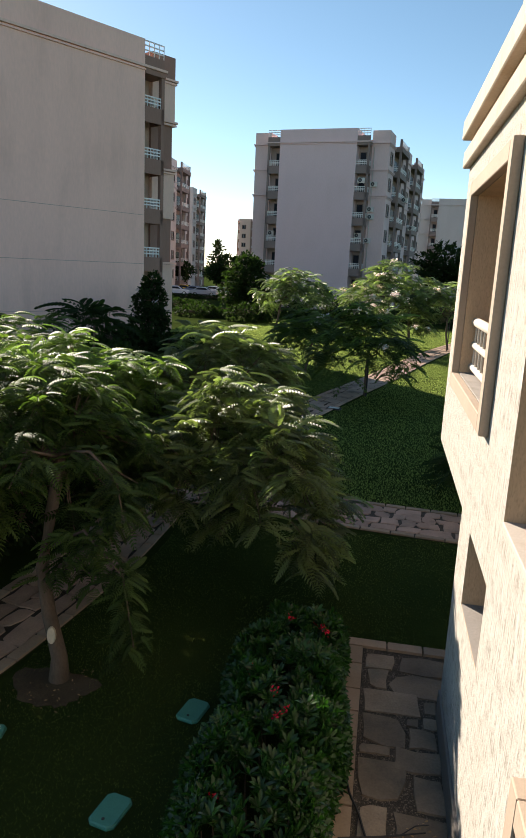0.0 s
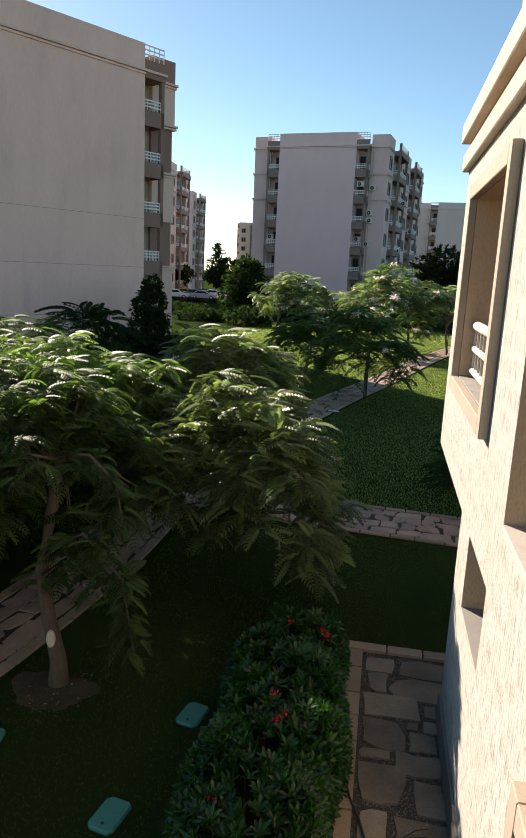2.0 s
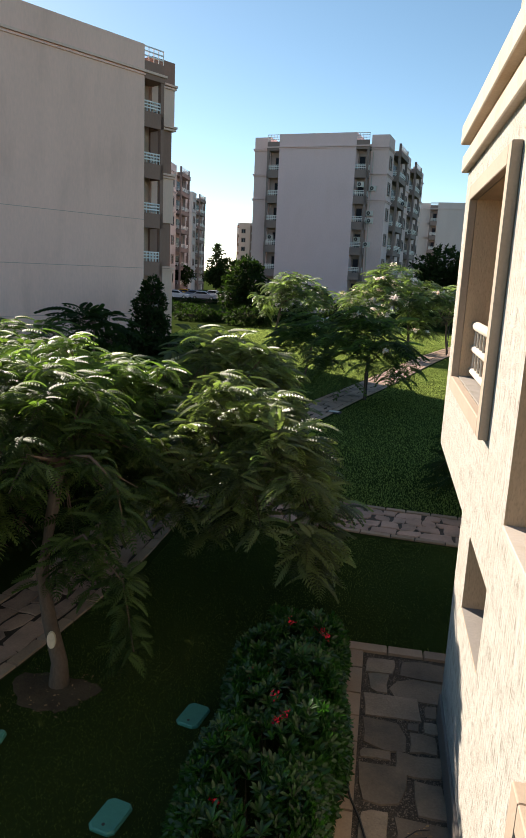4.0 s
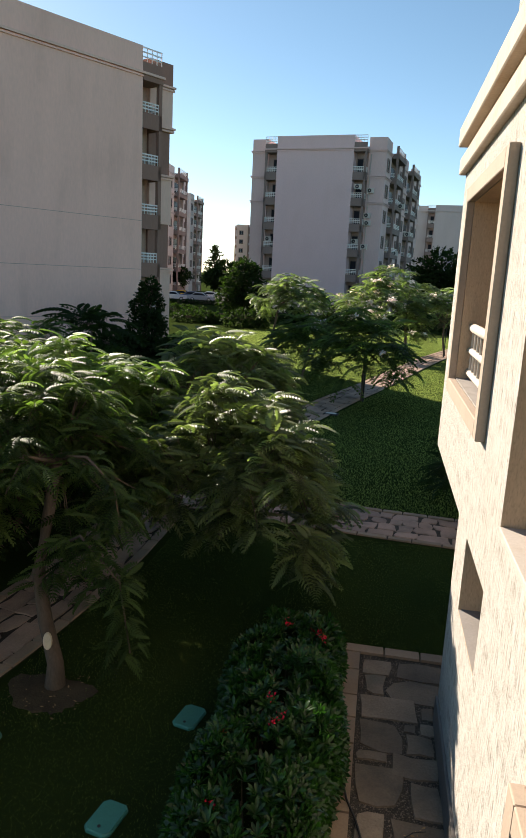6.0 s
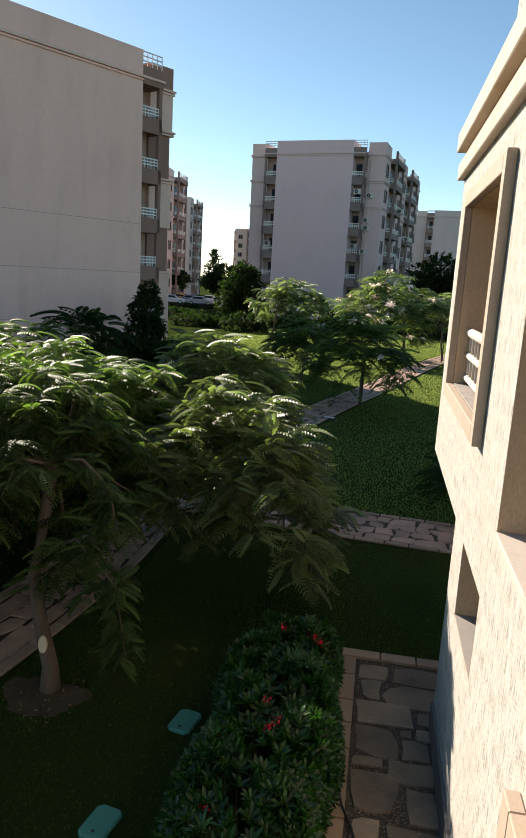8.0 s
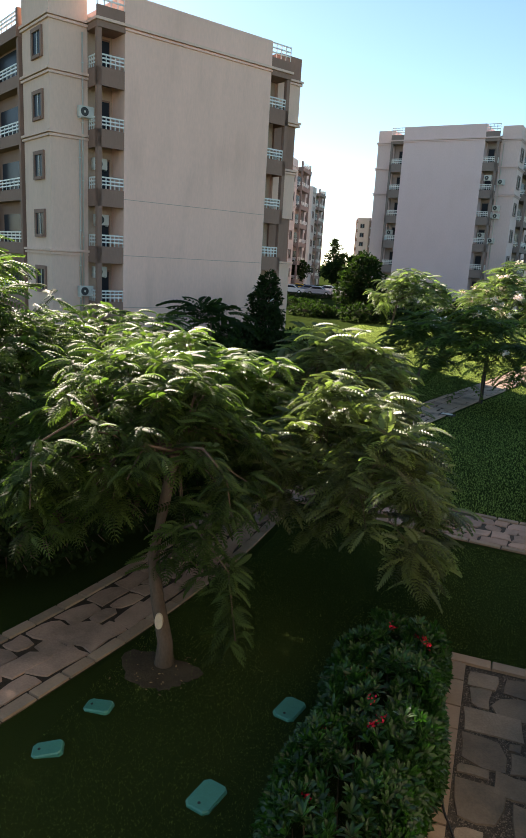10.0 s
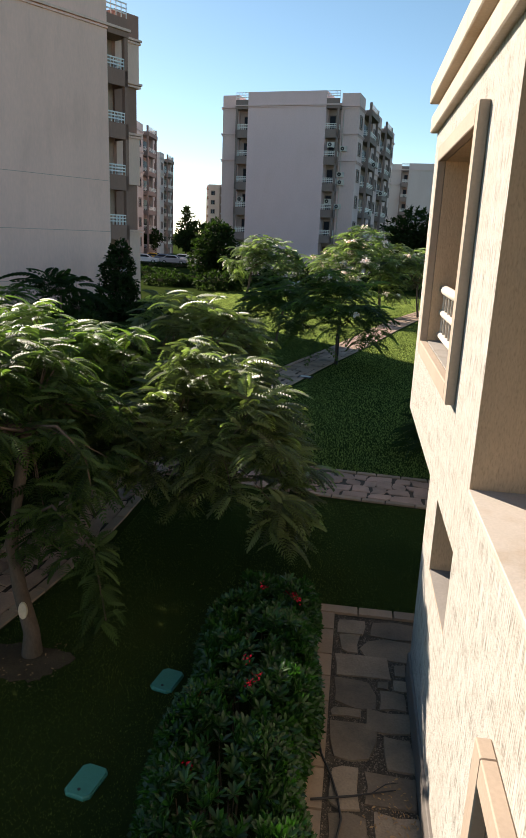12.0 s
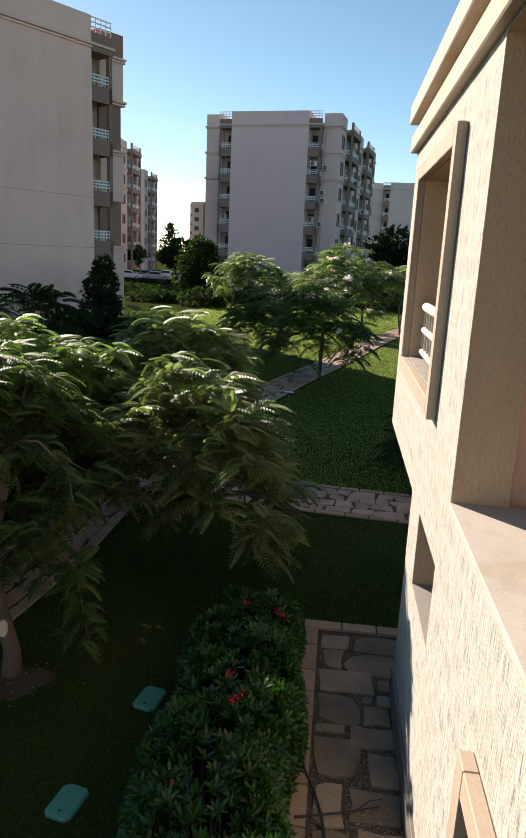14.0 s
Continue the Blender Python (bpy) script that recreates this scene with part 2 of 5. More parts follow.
# ---- mesh helpers ----
class Build:
    """Collects boxes, prisms and tubes into one mesh."""

    def __init__(self):
        self.v, self.f = [], []

    def box(self, x0, x1, y0, y1, z0, z1):
        k = len(self.v)
        self.v += [(x, y, z) for z in (z0, z1) for y in (y0, y1) for x in (x0, x1)]
        self.f += [tuple(k + i for i in q) for q in ((0, 2, 3, 1), (4, 5, 7, 6), (0, 1, 5, 4), (2, 6, 7, 3), (0, 4, 6, 2), (1, 3, 7, 5))]
        return self

    def prism(self, outline, z0, z1, inset=0.0):
        """An outline (x, y), anticlockwise, raised from z0 to z1, its top drawn in by inset."""
        k, n = len(self.v), len(outline)
        cx, cy = sum(p[0] for p in outline) / n, sum(p[1] for p in outline) / n
        self.v += [(x, y, z0) for x, y in outline]
        for x, y in outline:
            d = math.hypot(x - cx, y - cy) or 1
            s = max(0.14, 1 - inset / d)
            self.v.append((cx + (x - cx) * s, cy + (y - cy) * s, z1))
        self.f.append(tuple(k + n + i for i in range(n)))
        self.f += [(k + i, k + (i + 1) % n, k + n + (i + 1) % n, k + n + i) for i in range(n)]
        return self

    def tube(self, points, radii, sides=8):
        k = len(self.v)
        up = Vector((0.13, 0.21, 1)).normalized()
        for i, p in enumerate(points):
            p = Vector(p)
            d = (Vector(points[min(i + 1, len(points) - 1)]) - Vector(points[max(i - 1, 0)])).normalized()
            a = d.cross(up)
            if a.length < 0.05:
                a = d.cross(Vector((1, 0, 0)))
            a.normalize()
            b = d.cross(a)
            for s in range(sides):
                t = 2 * math.pi * s / sides
                self.v.append(tuple(p + (a * math.cos(t) + b * math.sin(t)) * radii[i]))
        for i in range(len(points) - 1):
            for s in range(sides):
                q = (s + 1) % sides
                self.f.append((k + i * sides + s, k + i * sides + q, k + (i + 1) * sides + q, k + (i + 1) * sides + s))
        self.f.append(tuple(k + s for s in range(sides)))
        e = k + (len(points) - 1) * sides
        self.f.append(tuple(e + s for s in reversed(range(sides))))
        return self

    def mesh(self, name, mat, bevel=0.0, smooth=False):
        me = bpy.data.meshes.new(name)
        me.from_pydata(self.v, [], self.f)
        bm = bmesh.new()
        bm.from_mesh(me)
        bmesh.ops.recalc_face_normals(bm, faces=bm.faces)
        if bevel:
            bmesh.ops.bevel(bm, geom=list(bm.edges), offset=bevel, segments=1, affect="EDGES")
        bm.to_mesh(me)
        bm.free()
        if smooth:
            me.shade_smooth()
        me.materials.append(mat)
        return me


def part(name, build, mat, parent=None, label="", bevel=0.0, smooth=False):
    ob = new(name, build.mesh(name, mat, bevel, smooth) if isinstance(build, Build) else build)
    if parent is not None:
        ob.parent = parent
    if label:
        ob["label"] = label
    return ob


def thing(name, label, category, at=None, group="", kind=""):
    ob = tagged(new(name), label, category, group, kind)
    if at is not None:
        ob.matrix_world = at
    return ob


def soup(name, verts, faces, mat):
    """A mesh from numpy arrays of vertices and equal-sized faces."""
    me = bpy.data.meshes.new(name)
    n, k = faces.shape
    me.vertices.add(len(verts))
    me.vertices.foreach_set("co", np.ascontiguousarray(verts, dtype=np.float32).ravel())
    me.loops.add(n * k)
    me.loops.foreach_set("vertex_index", np.ascontiguousarray(faces, dtype=np.int32).ravel())
    me.polygons.add(n)
    me.polygons.foreach_set("loop_start", np.arange(0, n * k, k, dtype=np.int32))
    me.update(calc_edges=True)
    me.validate()
    me.materials.append(mat)
    return me


def scatter(template, faces, places, turns, sizes):
    """Copies of a template (n, 3) at places (m, 3), turned by matrices (m, 3, 3), scaled by sizes (m,)."""
    v = np.einsum("mij,nj->mni", turns, template) * sizes[:, None, None] + places[:, None, :]
    f = faces[None] + (np.arange(len(places)) * len(template))[:, None, None]
    return v.reshape(-1, 3), f.reshape(-1, faces.shape[1])


def frames_of(ahead, up):
    """Rotation matrices whose x runs along ahead and whose z is near up."""
    x = ahead / np.linalg.norm(ahead, axis=1, keepdims=True)
    y = np.cross(up, x)
    y /= np.maximum(np.linalg.norm(y, axis=1, keepdims=True), 1e-6)
    z = np.cross(x, y)
    return np.stack([x, y, z], axis=2)


# ---- ground ----
ground = tagged(part("ground", Build().box(-900, 900, -300, 1500, -0.4, 0.0), lawn_mat), "mown green lawn over flat ground", "ground", kind="structure")


def ribbon(points, left, right, z0, z1):
    """A strip along a centre line (x, y), with its half widths."""
    b = Build()
    n = len(points)
    for i, (x, y) in enumerate(points):
        ax, ay = points[min(i + 1, n - 1)][0] - points[max(i - 1, 0)][0], points[min(i + 1, n - 1)][1] - points[max(i - 1, 0)][1]
        d = math.hypot(ax, ay)
        nx, ny = -ay / d, ax / d
        b.v += [(x + nx * left, y + ny * left, z0), (x - nx * right, y - ny * right, z0), (x - nx * right, y - ny * right, z1), (x + nx * left, y + ny * left, z1)]
    for i in range(n - 1):
        k = 4 * i
        b.f += [(k, k + 4, k + 5, k + 1), (k + 1, k + 5, k + 6, k + 2), (k + 2, k + 6, k + 7, k + 3), (k + 3, k + 7, k + 4, k)]
    b.f += [(0, 1, 2, 3), (4 * n - 1, 4 * n - 2, 4 * n - 3, 4 * n - 4)]
    return b


def smooth_line(points, step):
    """Points at even steps along a Catmull-Rom curve."""
    pts = [Vector((*p, 0)) for p in points]
    pts = [2 * pts[0] - pts[1], *pts, 2 * pts[-1] - pts[-2]]
    fine = []
    for i in range(1, len(pts) - 2):
        a, b, c, d = pts[i - 1 : i + 3]
        for k in range(40):
            t = k / 40
            fine.append(0.5 * (2 * b + (c - a) * t + (2 * a - 5 * b + 4 * c - d) * t * t + (3 * b - a - 3 * c + d) * t ** 3))
    fine.append(pts[-2])
    out, gone = [fine[0]], 0.0
    for p, q in zip(fine, fine[1:]):
        gone += (q - p).length
        if gone >= step:
            out.append(q)
            gone = 0.0
    return [(p.x, p.y) for p in out]


MAIN_LINE = [(-6.9, 1.5), (-6.2, 5.0), (-5.72, 7.4), (-5.42, 10.0), (-5.3, 13.3), (-4.5, 19.0), (-3.4, 23.4), (-2.45, 27.0), (-1.0, 32.0), (2.3, 44.2), (7.0, 58.0)]
CROSS_LINE = [(-4.6, 13.75), (-1.7, 13.35), (0.85, 13.1), (6.0, 12.7)]

# ---- the wing beside the camera ----
wing = thing("apartment_wing", "cream scratched-stucco apartment wing with trimmed openings", "building")


def wall_with_openings(name, x0, x1, y0, y1, z0, z1, holes, mat, parent):
    """A wall between y0 and y1 with openings (y0, y1, z0, z1) that go through it."""
    ys = sorted({y0, y1, *(h[0] for h in holes), *(h[1] for h in holes)})
    b = Build()
    for a, c in zip(ys, ys[1:]):
        m, free = (a + c) / 2, z0
        for h in sorted((h for h in holes if h[0] < m < h[1]), key=lambda h: h[2]):
            if h[2] > free:
                b.box(x0, x1, a, c, free, h[2])
            free = h[3]
        if free < z1:
            b.box(x0, x1, a, c, free, z1)
    me = b.mesh(name, mat)
    bm = bmesh.new()
    bm.from_mesh(me)
    bmesh.ops.remove_doubles(bm, verts=bm.verts, dist=0.0005)
    inner = [f for f in bm.faces if all(len(e.link_faces) > 2 for e in f.edges)]
    bmesh.ops.delete(bm, geom=inner, context="FACES")
    bm.normal_update()
    for q in bm.faces:
        q.material_index = 0 if abs(q.normal.x) > 0.5 else 1
    bm.to_mesh(me)
    bm.free()
    me.materials.append(stucco_reveal)
    return part(name, me, mat, parent)


FAR_WIN = (6.14, 8.74, 3.73, 5.87)
NEAR_WIN = (0.6, 4.88, 3.19, 6.36)
LOW_WIN = (5.20, 6.35, 1.76, 2.519)
LOW_NEAR = (1.2, 3.19, 0.85, 2.12)
wall_with_openings("upper_wall", 0.0, 0.42, -6.0, 10.15, 2.52, 6.39, [FAR_WIN, NEAR_WIN], stucco_scratched, wing)
wall_with_openings("lower_wall", 0.0, 0.30, -6.0, 7.05, 0.35, 2.52, [LOW_WIN, LOW_NEAR], stucco_scratched, wing)
part("end_wall", Build().box(0.42, 6.0, 9.85, 10.15, 2.52, 6.39), stucco_scratched, wing)
part("lower_end_wall", Build().box(0.30, 6.0, 6.7, 7.0, 0.0, 2.55), stucco_scratched, wing)
# dark strip added at the wall's foot in place of tree shadow
part("plinth", Build().box(-0.03, 0.30, -6.0, 7.03, 0.0, 0.35), foot_shade_mat, wing, "dark strip at the wall foot for tree shade", bevel=0.008)
part("floor_slab", Build().box(0.42, 6.0, -6.0, 9.7, 2.55, 2.75), stucco_smooth, wing)
part("roof", Build().box(0.0, 6.0, -6.0, 10.0, 6.39, 6.60), stucco_smooth, wing)
part("inner_wall", Build().box(2.1, 2.3, -6.0, 9.7, 2.75, 6.39), wall_inner_shade, wing)
part("inner_wall", Build().box(2.1, 2.3, -6.0, 6.7, 0.0, 2.55), wall_inner_shade, wing)
part("partition", Build().box(0.42, 2.1, 5.0, 5.2, 2.75, 6.39), wall_cream, wing)
part("back_wall", Build().box(5.8, 6.0, -6.0, 9.7, 0.0, 6.39), wall_cream, wing)
part("rear_wall", Build().box(0.3, 5.8, -6.0, -5.8, 0.0, 6.39), wall_cream, wing)
part("cornice_lower_band", Build().box(-0.09, 0.3, -6.0, 10.27, 6.39, 6.61), stucco_cornice, wing, bevel=0.012)
part("cornice_recess", Build().box(-0.01, 0.3, -6.0, 10.17, 6.61, 6.77), stucco_cornice, wing)
part("cornice_upper_band", Build().box(-0.13, 0.3, -6.0, 10.33, 6.77, 7.02), stucco_cornice, wing, bevel=0.012)

part("upper_storey_wall", Build().box(0.03, 0.42, -6.0, 7.2, 7.02, 9.6), stucco_scratched, wing)


def surround(hole, width, proud, mat, parent, depth=0.0):
    """A raised border of four pieces round an opening in the x = 0 wall."""
    y0, y1, z0, z1 = hole
    f = part("window_frame", Build().box(-proud, depth, y0 - width, y0, z0 - width, z1 + width), mat, parent, bevel=0.008)
    part("side_trim", Build().box(-proud, depth, y1, y1 + width, z0 - width, z1 + width), mat, f, bevel=0.008)
    part("head_trim", Build().box(-proud, depth, y0, y1, z1, z1 + width), mat, f, bevel=0.008)
    part("sill", Build().box(-proud, depth, y0, y1, z0 - width, z0), mat, f, bevel=0.008)


surround(FAR_WIN, 0.17, 0.09, stucco_smooth, wing, -0.002)
surround(LOW_NEAR, 0.17, 0.093, stucco_smooth, wing, -0.002)
part("sill_cover", Build().box(-0.01, 0.62, 0.6, 4.875, 3.15, 3.194), sill_render, wing, "weathered beige sill", bevel=0.006)

# thin covers that darken the sunlit sills as shade would
part("sill_cover", Build().box(0.0, 0.44, FAR_WIN[0] + 0.003, FAR_WIN[1] - 0.003, FAR_WIN[2], FAR_WIN[2] + 0.012), sill_shade_grey, wing, "grey rendered sill with shade in its colour")
part("sill_cover", Build().box(0.004, 0.32, LOW_WIN[0] + 0.003, LOW_WIN[1] - 0.003, LOW_WIN[2], LOW_WIN[2] + 0.012), sill_shade_grey, wing, "grey rendered sill with shade in its colour")

# white railing inside the far opening
railing = thing("balcony_railing", "white painted tube railing in the balcony opening", "railing")
for z, r in ((4.38, 0.055), (4.10, 0.04), (3.83, 0.04)):
    part("rail", Build().tube([(0.14, 5.94, z), (0.14, 8.72, z)], [r, r], 12), cream_metal, railing, smooth=True)
for k in range(11):
    y = 6.1 + k * 0.25
    part("baluster", Build().tube([(0.14, y, 3.80), (0.14, y, 4.38)], [0.018, 0.018], 6), cream_metal, railing)


# ---- apartment blocks ----
def railing_run(name, parent, runs, detail, r=0.025):
    """Three bars and posts along each run (x0, x1, y0, y1, z0, z1, posts); piece by piece where they can be told apart."""
    pieces = []
    for x0, x1, y0, y1, z0, z1, posts in runs:
        for k in range(3):
            z = z1 - (z1 - z0) * k / 3
            pieces.append(("rail_bar", (min(x0, x1) - r, max(x0, x1) + r, min(y0, y1) - r, max(y0, y1) + r, z - 0.045, z + 0.03)))
        for k in range(posts + 1):
            t = k / posts
            x, y = x0 + (x1 - x0) * t, y0 + (y1 - y0) * t
            pieces.append(("rail_post", (x - 0.02, x + 0.02, y - 0.02, y + 0.02, z0 - 0.05, z1)))
    if detail:
        for kind, box in pieces:
            part(kind, Build().box(*box), white_metal, parent)
        return
    b = Build()
    for kind, box in pieces:
        b.box(*box)
    tagged(part(name, b, white_metal, parent), kind="stuff")


def trimmed_window(root, o, s, y, z, trim):
    """A raised brown border on a side wall at x = o, with a white sash and two dark panes set back in it."""
    def xs(a, b):
        return (min(o + s * a, o + s * b), max(o + s * a, o + s * b))
    e, lo, hi = y + 1.5, z + 0.75, z + 2.25
    f = part("window_frame", Build().box(*xs(0, 0.10), y, y + 0.2, lo, hi).box(*xs(0, 0.10), e - 0.2, e, lo, hi).box(*xs(0, 0.10), y + 0.2, e - 0.2, hi - 0.2, hi).box(*xs(0, 0.14), y + 0.2, e - 0.2, lo, lo + 0.16), trim, root)
    part("sash", Build().box(*xs(0.01, 0.05), y + 0.72, y + 0.78, lo + 0.16, hi - 0.2), plastic_white, f)
    part("pane", Build().box(*xs(0, 0.02), y + 0.2, y + 0.72, lo + 0.16, hi - 0.2), pane_glass, f)
    part("pane", Build().box(*xs(0, 0.03), y + 0.78, e - 0.2, lo + 0.16, hi - 0.2), pane_glass, f)


def block(name, label, at, z_first, storeys, depth, gable_mat, brown_bays=(), joints=(), right_bay=3.7, half=4.95, proud=0.75, paint=None, pitch=3.0, top=None, rise=1.35, left_bay=3.7, detail=False, brown=None, back_mat=None):
    """A walk-up block: a blank gable, recessed corner balconies and projecting bays on both sides."""
    paint, brown, back_mat = paint or wall_cream, brown or wall_brown, back_mat or wall_tan
    root = thing(name, label, "apartment building", at, group="apartment blocks")
    top = top or z_first + pitch * storeys
    g, c = half, half + 1.55
    part("gable_wall", Build().box(-g, g, 0, depth, -0.2, top + rise), gable_mat, root)
    for z in joints:
        part("gable_joint", Build().box(-g, g, -0.010, 0.004, z_first + z - 0.016, z_first + z + 0.016), joint_render, root)
    part("gable_band", Build().box(-g - 0.02, g + 0.02, -0.16, 0.05, top + 0.02, top + 0.16), paint, root)
    part("gable_band", Build().box(-g - 0.02, g + 0.02, -0.09, 0.05, top - 0.14, top - 0.04), gable_mat, root)
    for s in (-1, 1):
        w = half + (right_bay if s > 0 else left_bay)

        def sx(a, b):
            return (min(s * a, s * b), max(s * a, s * b))
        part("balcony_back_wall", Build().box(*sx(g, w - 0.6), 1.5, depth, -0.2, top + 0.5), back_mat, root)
        part("corner_column", Build().box(*sx(c - 0.22, c + 0.03), 0, 0.28, -0.2, top + 0.1), brown, root)
        part("roof_band", Build().box(*sx(g + 0.02, c + 0.16), -0.16, 1.35, top + 0.02, top + 0.16), paint, root)
        part("roof_fascia", Build().box(*sx(g, c + 0.06), -0.06, 1.35, top - 0.3, top + 0.02), brown, root)
        part("roof_spandrel", Build().box(*sx(g, c + 0.03), 0, 0.14, top + 0.16, top + 0.75), brown, root)
        railing_run("roof_rail", root, [(s * g, s * c, 0.07, 0.07, top + 0.78, top + rise - 0.05, 4)], detail)
        bay_w = w
        # projecting bay, storey by storey
        for k in range(storeys):
            z = z_first + pitch * k - (2.2 if k == 0 else 0)
            dark = k in brown_bays and s > 0
            inset = 0.12 if dark else 0
            part("bay_wall", Build().box(*sx(c + 0.03, bay_w - inset), 1.2 + inset, 5.0, z, top if k == storeys - 1 else z_first + pitch * (k + 1)), brown if dark else paint, root)
        part("bay_parapet", Build().box(*sx(c + 0.03, bay_w), 1.2, 5.0, top, top + rise - 0.1), brown if brown_bays and s > 0 else paint, root)
        for k in range(storeys + 1):
            if k in (1, storeys - 2, storeys - 1, storeys):
                z = top if k == storeys else z_first + pitch * k
                part("bay_band", Build().box(*sx(c + 0.03, bay_w + 0.16), 1.04, 5.1, z + 0.02, z + 0.15), paint, root)
                part("bay_band", Build().box(*sx(c + 0.03, bay_w + 0.10), 1.10, 5.1, z - 0.15, z - 0.03), paint, root)
        for k in range(storeys):
            z = z_first + pitch * k
            bal = part("balcony", Build().box(*sx(g, c + 0.03), 0, 0.14, z - 0.5, z + 0.42).box(*sx(c - 0.1, c + 0.03), 0.14, 1.2, z - 0.5, z + 0.42)
                       .box(*sx(g, c - 0.1), 0.14, 1.5, z - 0.2, z), brown, root)
            railing_run("balcony_rail", bal, [(s * g, s * (c - 0.24), 0.07, 0.07, z + 0.47, z + 1.03, 5), (s * (c - 0.035), s * (c - 0.035), 0.3, 1.15, z + 0.47, z + 1.03, 3)], detail)
            d = part("balcony_door", Build().box(*sx(g + 0.15, g + 0.95), 1.44, 1.5, z, z + 2.15), brown, root)
            part("pane", Build().box(*sx(g + 0.22, g + 0.88), 1.42, 1.45, z + 0.08, z + 2.05), pane_glass, d)
            # bay windows on the outer side
            for y in (2.0,):
                o = s * bay_w
                trimmed_window(root, o, s, y, z, brown)
        # side facade: balcony stacks and bays in turn
        y = 5.0
        while y < depth - 2:
            e = min(y + 6.3, depth)
            part("stack_wall", Build().box(*sx(w - 0.6, w - 0.5), y, e, -0.2, top + 0.4), brown, root)
            for k in range(storeys):
                z = z_first + pitch * k
                o0, o1 = w - 0.5, w + proud
                bal = part("balcony", Build().box(*sx(o0, o1), y + 0.3, e - 0.3, z - 0.25, z + 0.4), brown, root)
                railing_run("balcony_rail", bal, [(s * (o1 - 0.05), s * (o1 - 0.05), y + 0.35, e - 0.35, z + 0.45, z + 1.0, 8), (s * o0, s * (o1 - 0.05), y + 0.35, y + 0.35, z + 0.45, z + 1.0, 3)], detail)
                o = s * (w - 0.5)
                f = part("balcony_door", Build().box(min(o, o + s * 0.05), max(o, o + s * 0.05), y + 1.0, e - 1.0, z + 0.1, z + 2.2), brown, root)
                part("pane", Build().box(min(o, o + s * 0.06), max(o, o + s * 0.06), y + 1.1, e - 1.1, z + 0.2, z + 2.1), pane_glass, f)
            part("stack_column", Build().box(*sx(w + proud - 0.25, w + proud + 0.03), y + 0.25, y + 0.55, -0.2, top + 1.2), brown, root)
            part("stack_column", Build().box(*sx(w + proud - 0.25, w + proud + 0.03), e - 0.55, e - 0.25, -0.2, top + 1.2), brown, root)
            part("stack_head", Build().box(*sx(w - 0.5, w + proud + 0.15), y + 0.2, e - 0.2, top - 0.3, top + 0.3), brown, root)
            railing_run("roof_rail", root, [(s * (w + proud - 0.05), s * (w + proud - 0.05), y + 0.55, e - 0.55, top + 0.5, top + 1.1, 6)], detail)
            y = e
            e = min(y + 7.6, depth)
            part("bay_wall", Build().box(*sx(w - 0.6, w), y, e, -0.2, top + rise - 0.1), paint, root)
            for k in (1, storeys - 2, storeys - 1, storeys):
                z = top if k == storeys else z_first + pitch * k
                part("bay_band", Build().box(*sx(w - 0.6, w + 0.14), y - 0.05, e + 0.05, z - 0.1, z + 0.14), paint, root)
            for k in range(storeys):
                z = z_first + pitch * k
                o = s * w
                for q in (y + 0.9, y + 4.6):
                    if q + 1.5 < e:
                        trimmed_window(root, o, s, q, z, brown)
            y = e
    return root


def gable_pose(x, y, yaw):
    """A pose whose local x runs along the gable to its right-hand end; yaw is the gable's bearing."""
    return pose(x, y, 0, 0, 0, yaw)


block("apartment_block", "beige rendered apartment block with blank gable and brown balconies", gable_pose(-19.394, 38.37, 59.0), 1.74, 5, 32.0, wall_gable, brown_bays=(1, 3), joints=(0.1, 3.04, 6.1), right_bay=3.5, half=5.045, proud=0.1, pitch=3.06, top=16.54, rise=1.62, detail=True)
block("apartment_block", "grey-beige apartment block with blank gable and cluttered balconies", gable_pose(-10.82, 86.12, -9.84), 1.8, 6, 33.0, wall_gable_grey, half=4.855, pitch=3.02, rise=1.6, detail=True, paint=wall_mauve, brown=wall_umber, back_mat=wall_drab)
block("apartment_block", "distant cream apartment block with brown balconies", gable_pose(-44.4, 104.0, 3.3), 1.7, 6, 14.0, wall_pale, paint=wall_pale, brown=wall_umber, back_mat=wall_drab)
block("apartment_block", "far cream apartment block behind the car park", gable_pose(-52.4, 143.5, 3.5), 1.7, 6, 14.0, wall_pale, paint=wall_pale, brown=wall_umber, back_mat=wall_drab)
block("apartment_block", "small far apartment block with grey walls", gable_pose(-54.6, 244.0, -90.0), 1.7, 6, 26.0, wall_gable_grey)
block("apartment_block", "pale far apartment block with blank gable", gable_pose(13.2, 154.5, -4.0), 1.7, 6, 25.0, wall_pale, paint=wall_pale, brown=wall_umber, back_mat=wall_drab)


# ---- trees and shrubs ----
rng = np.random.default_rng(7)


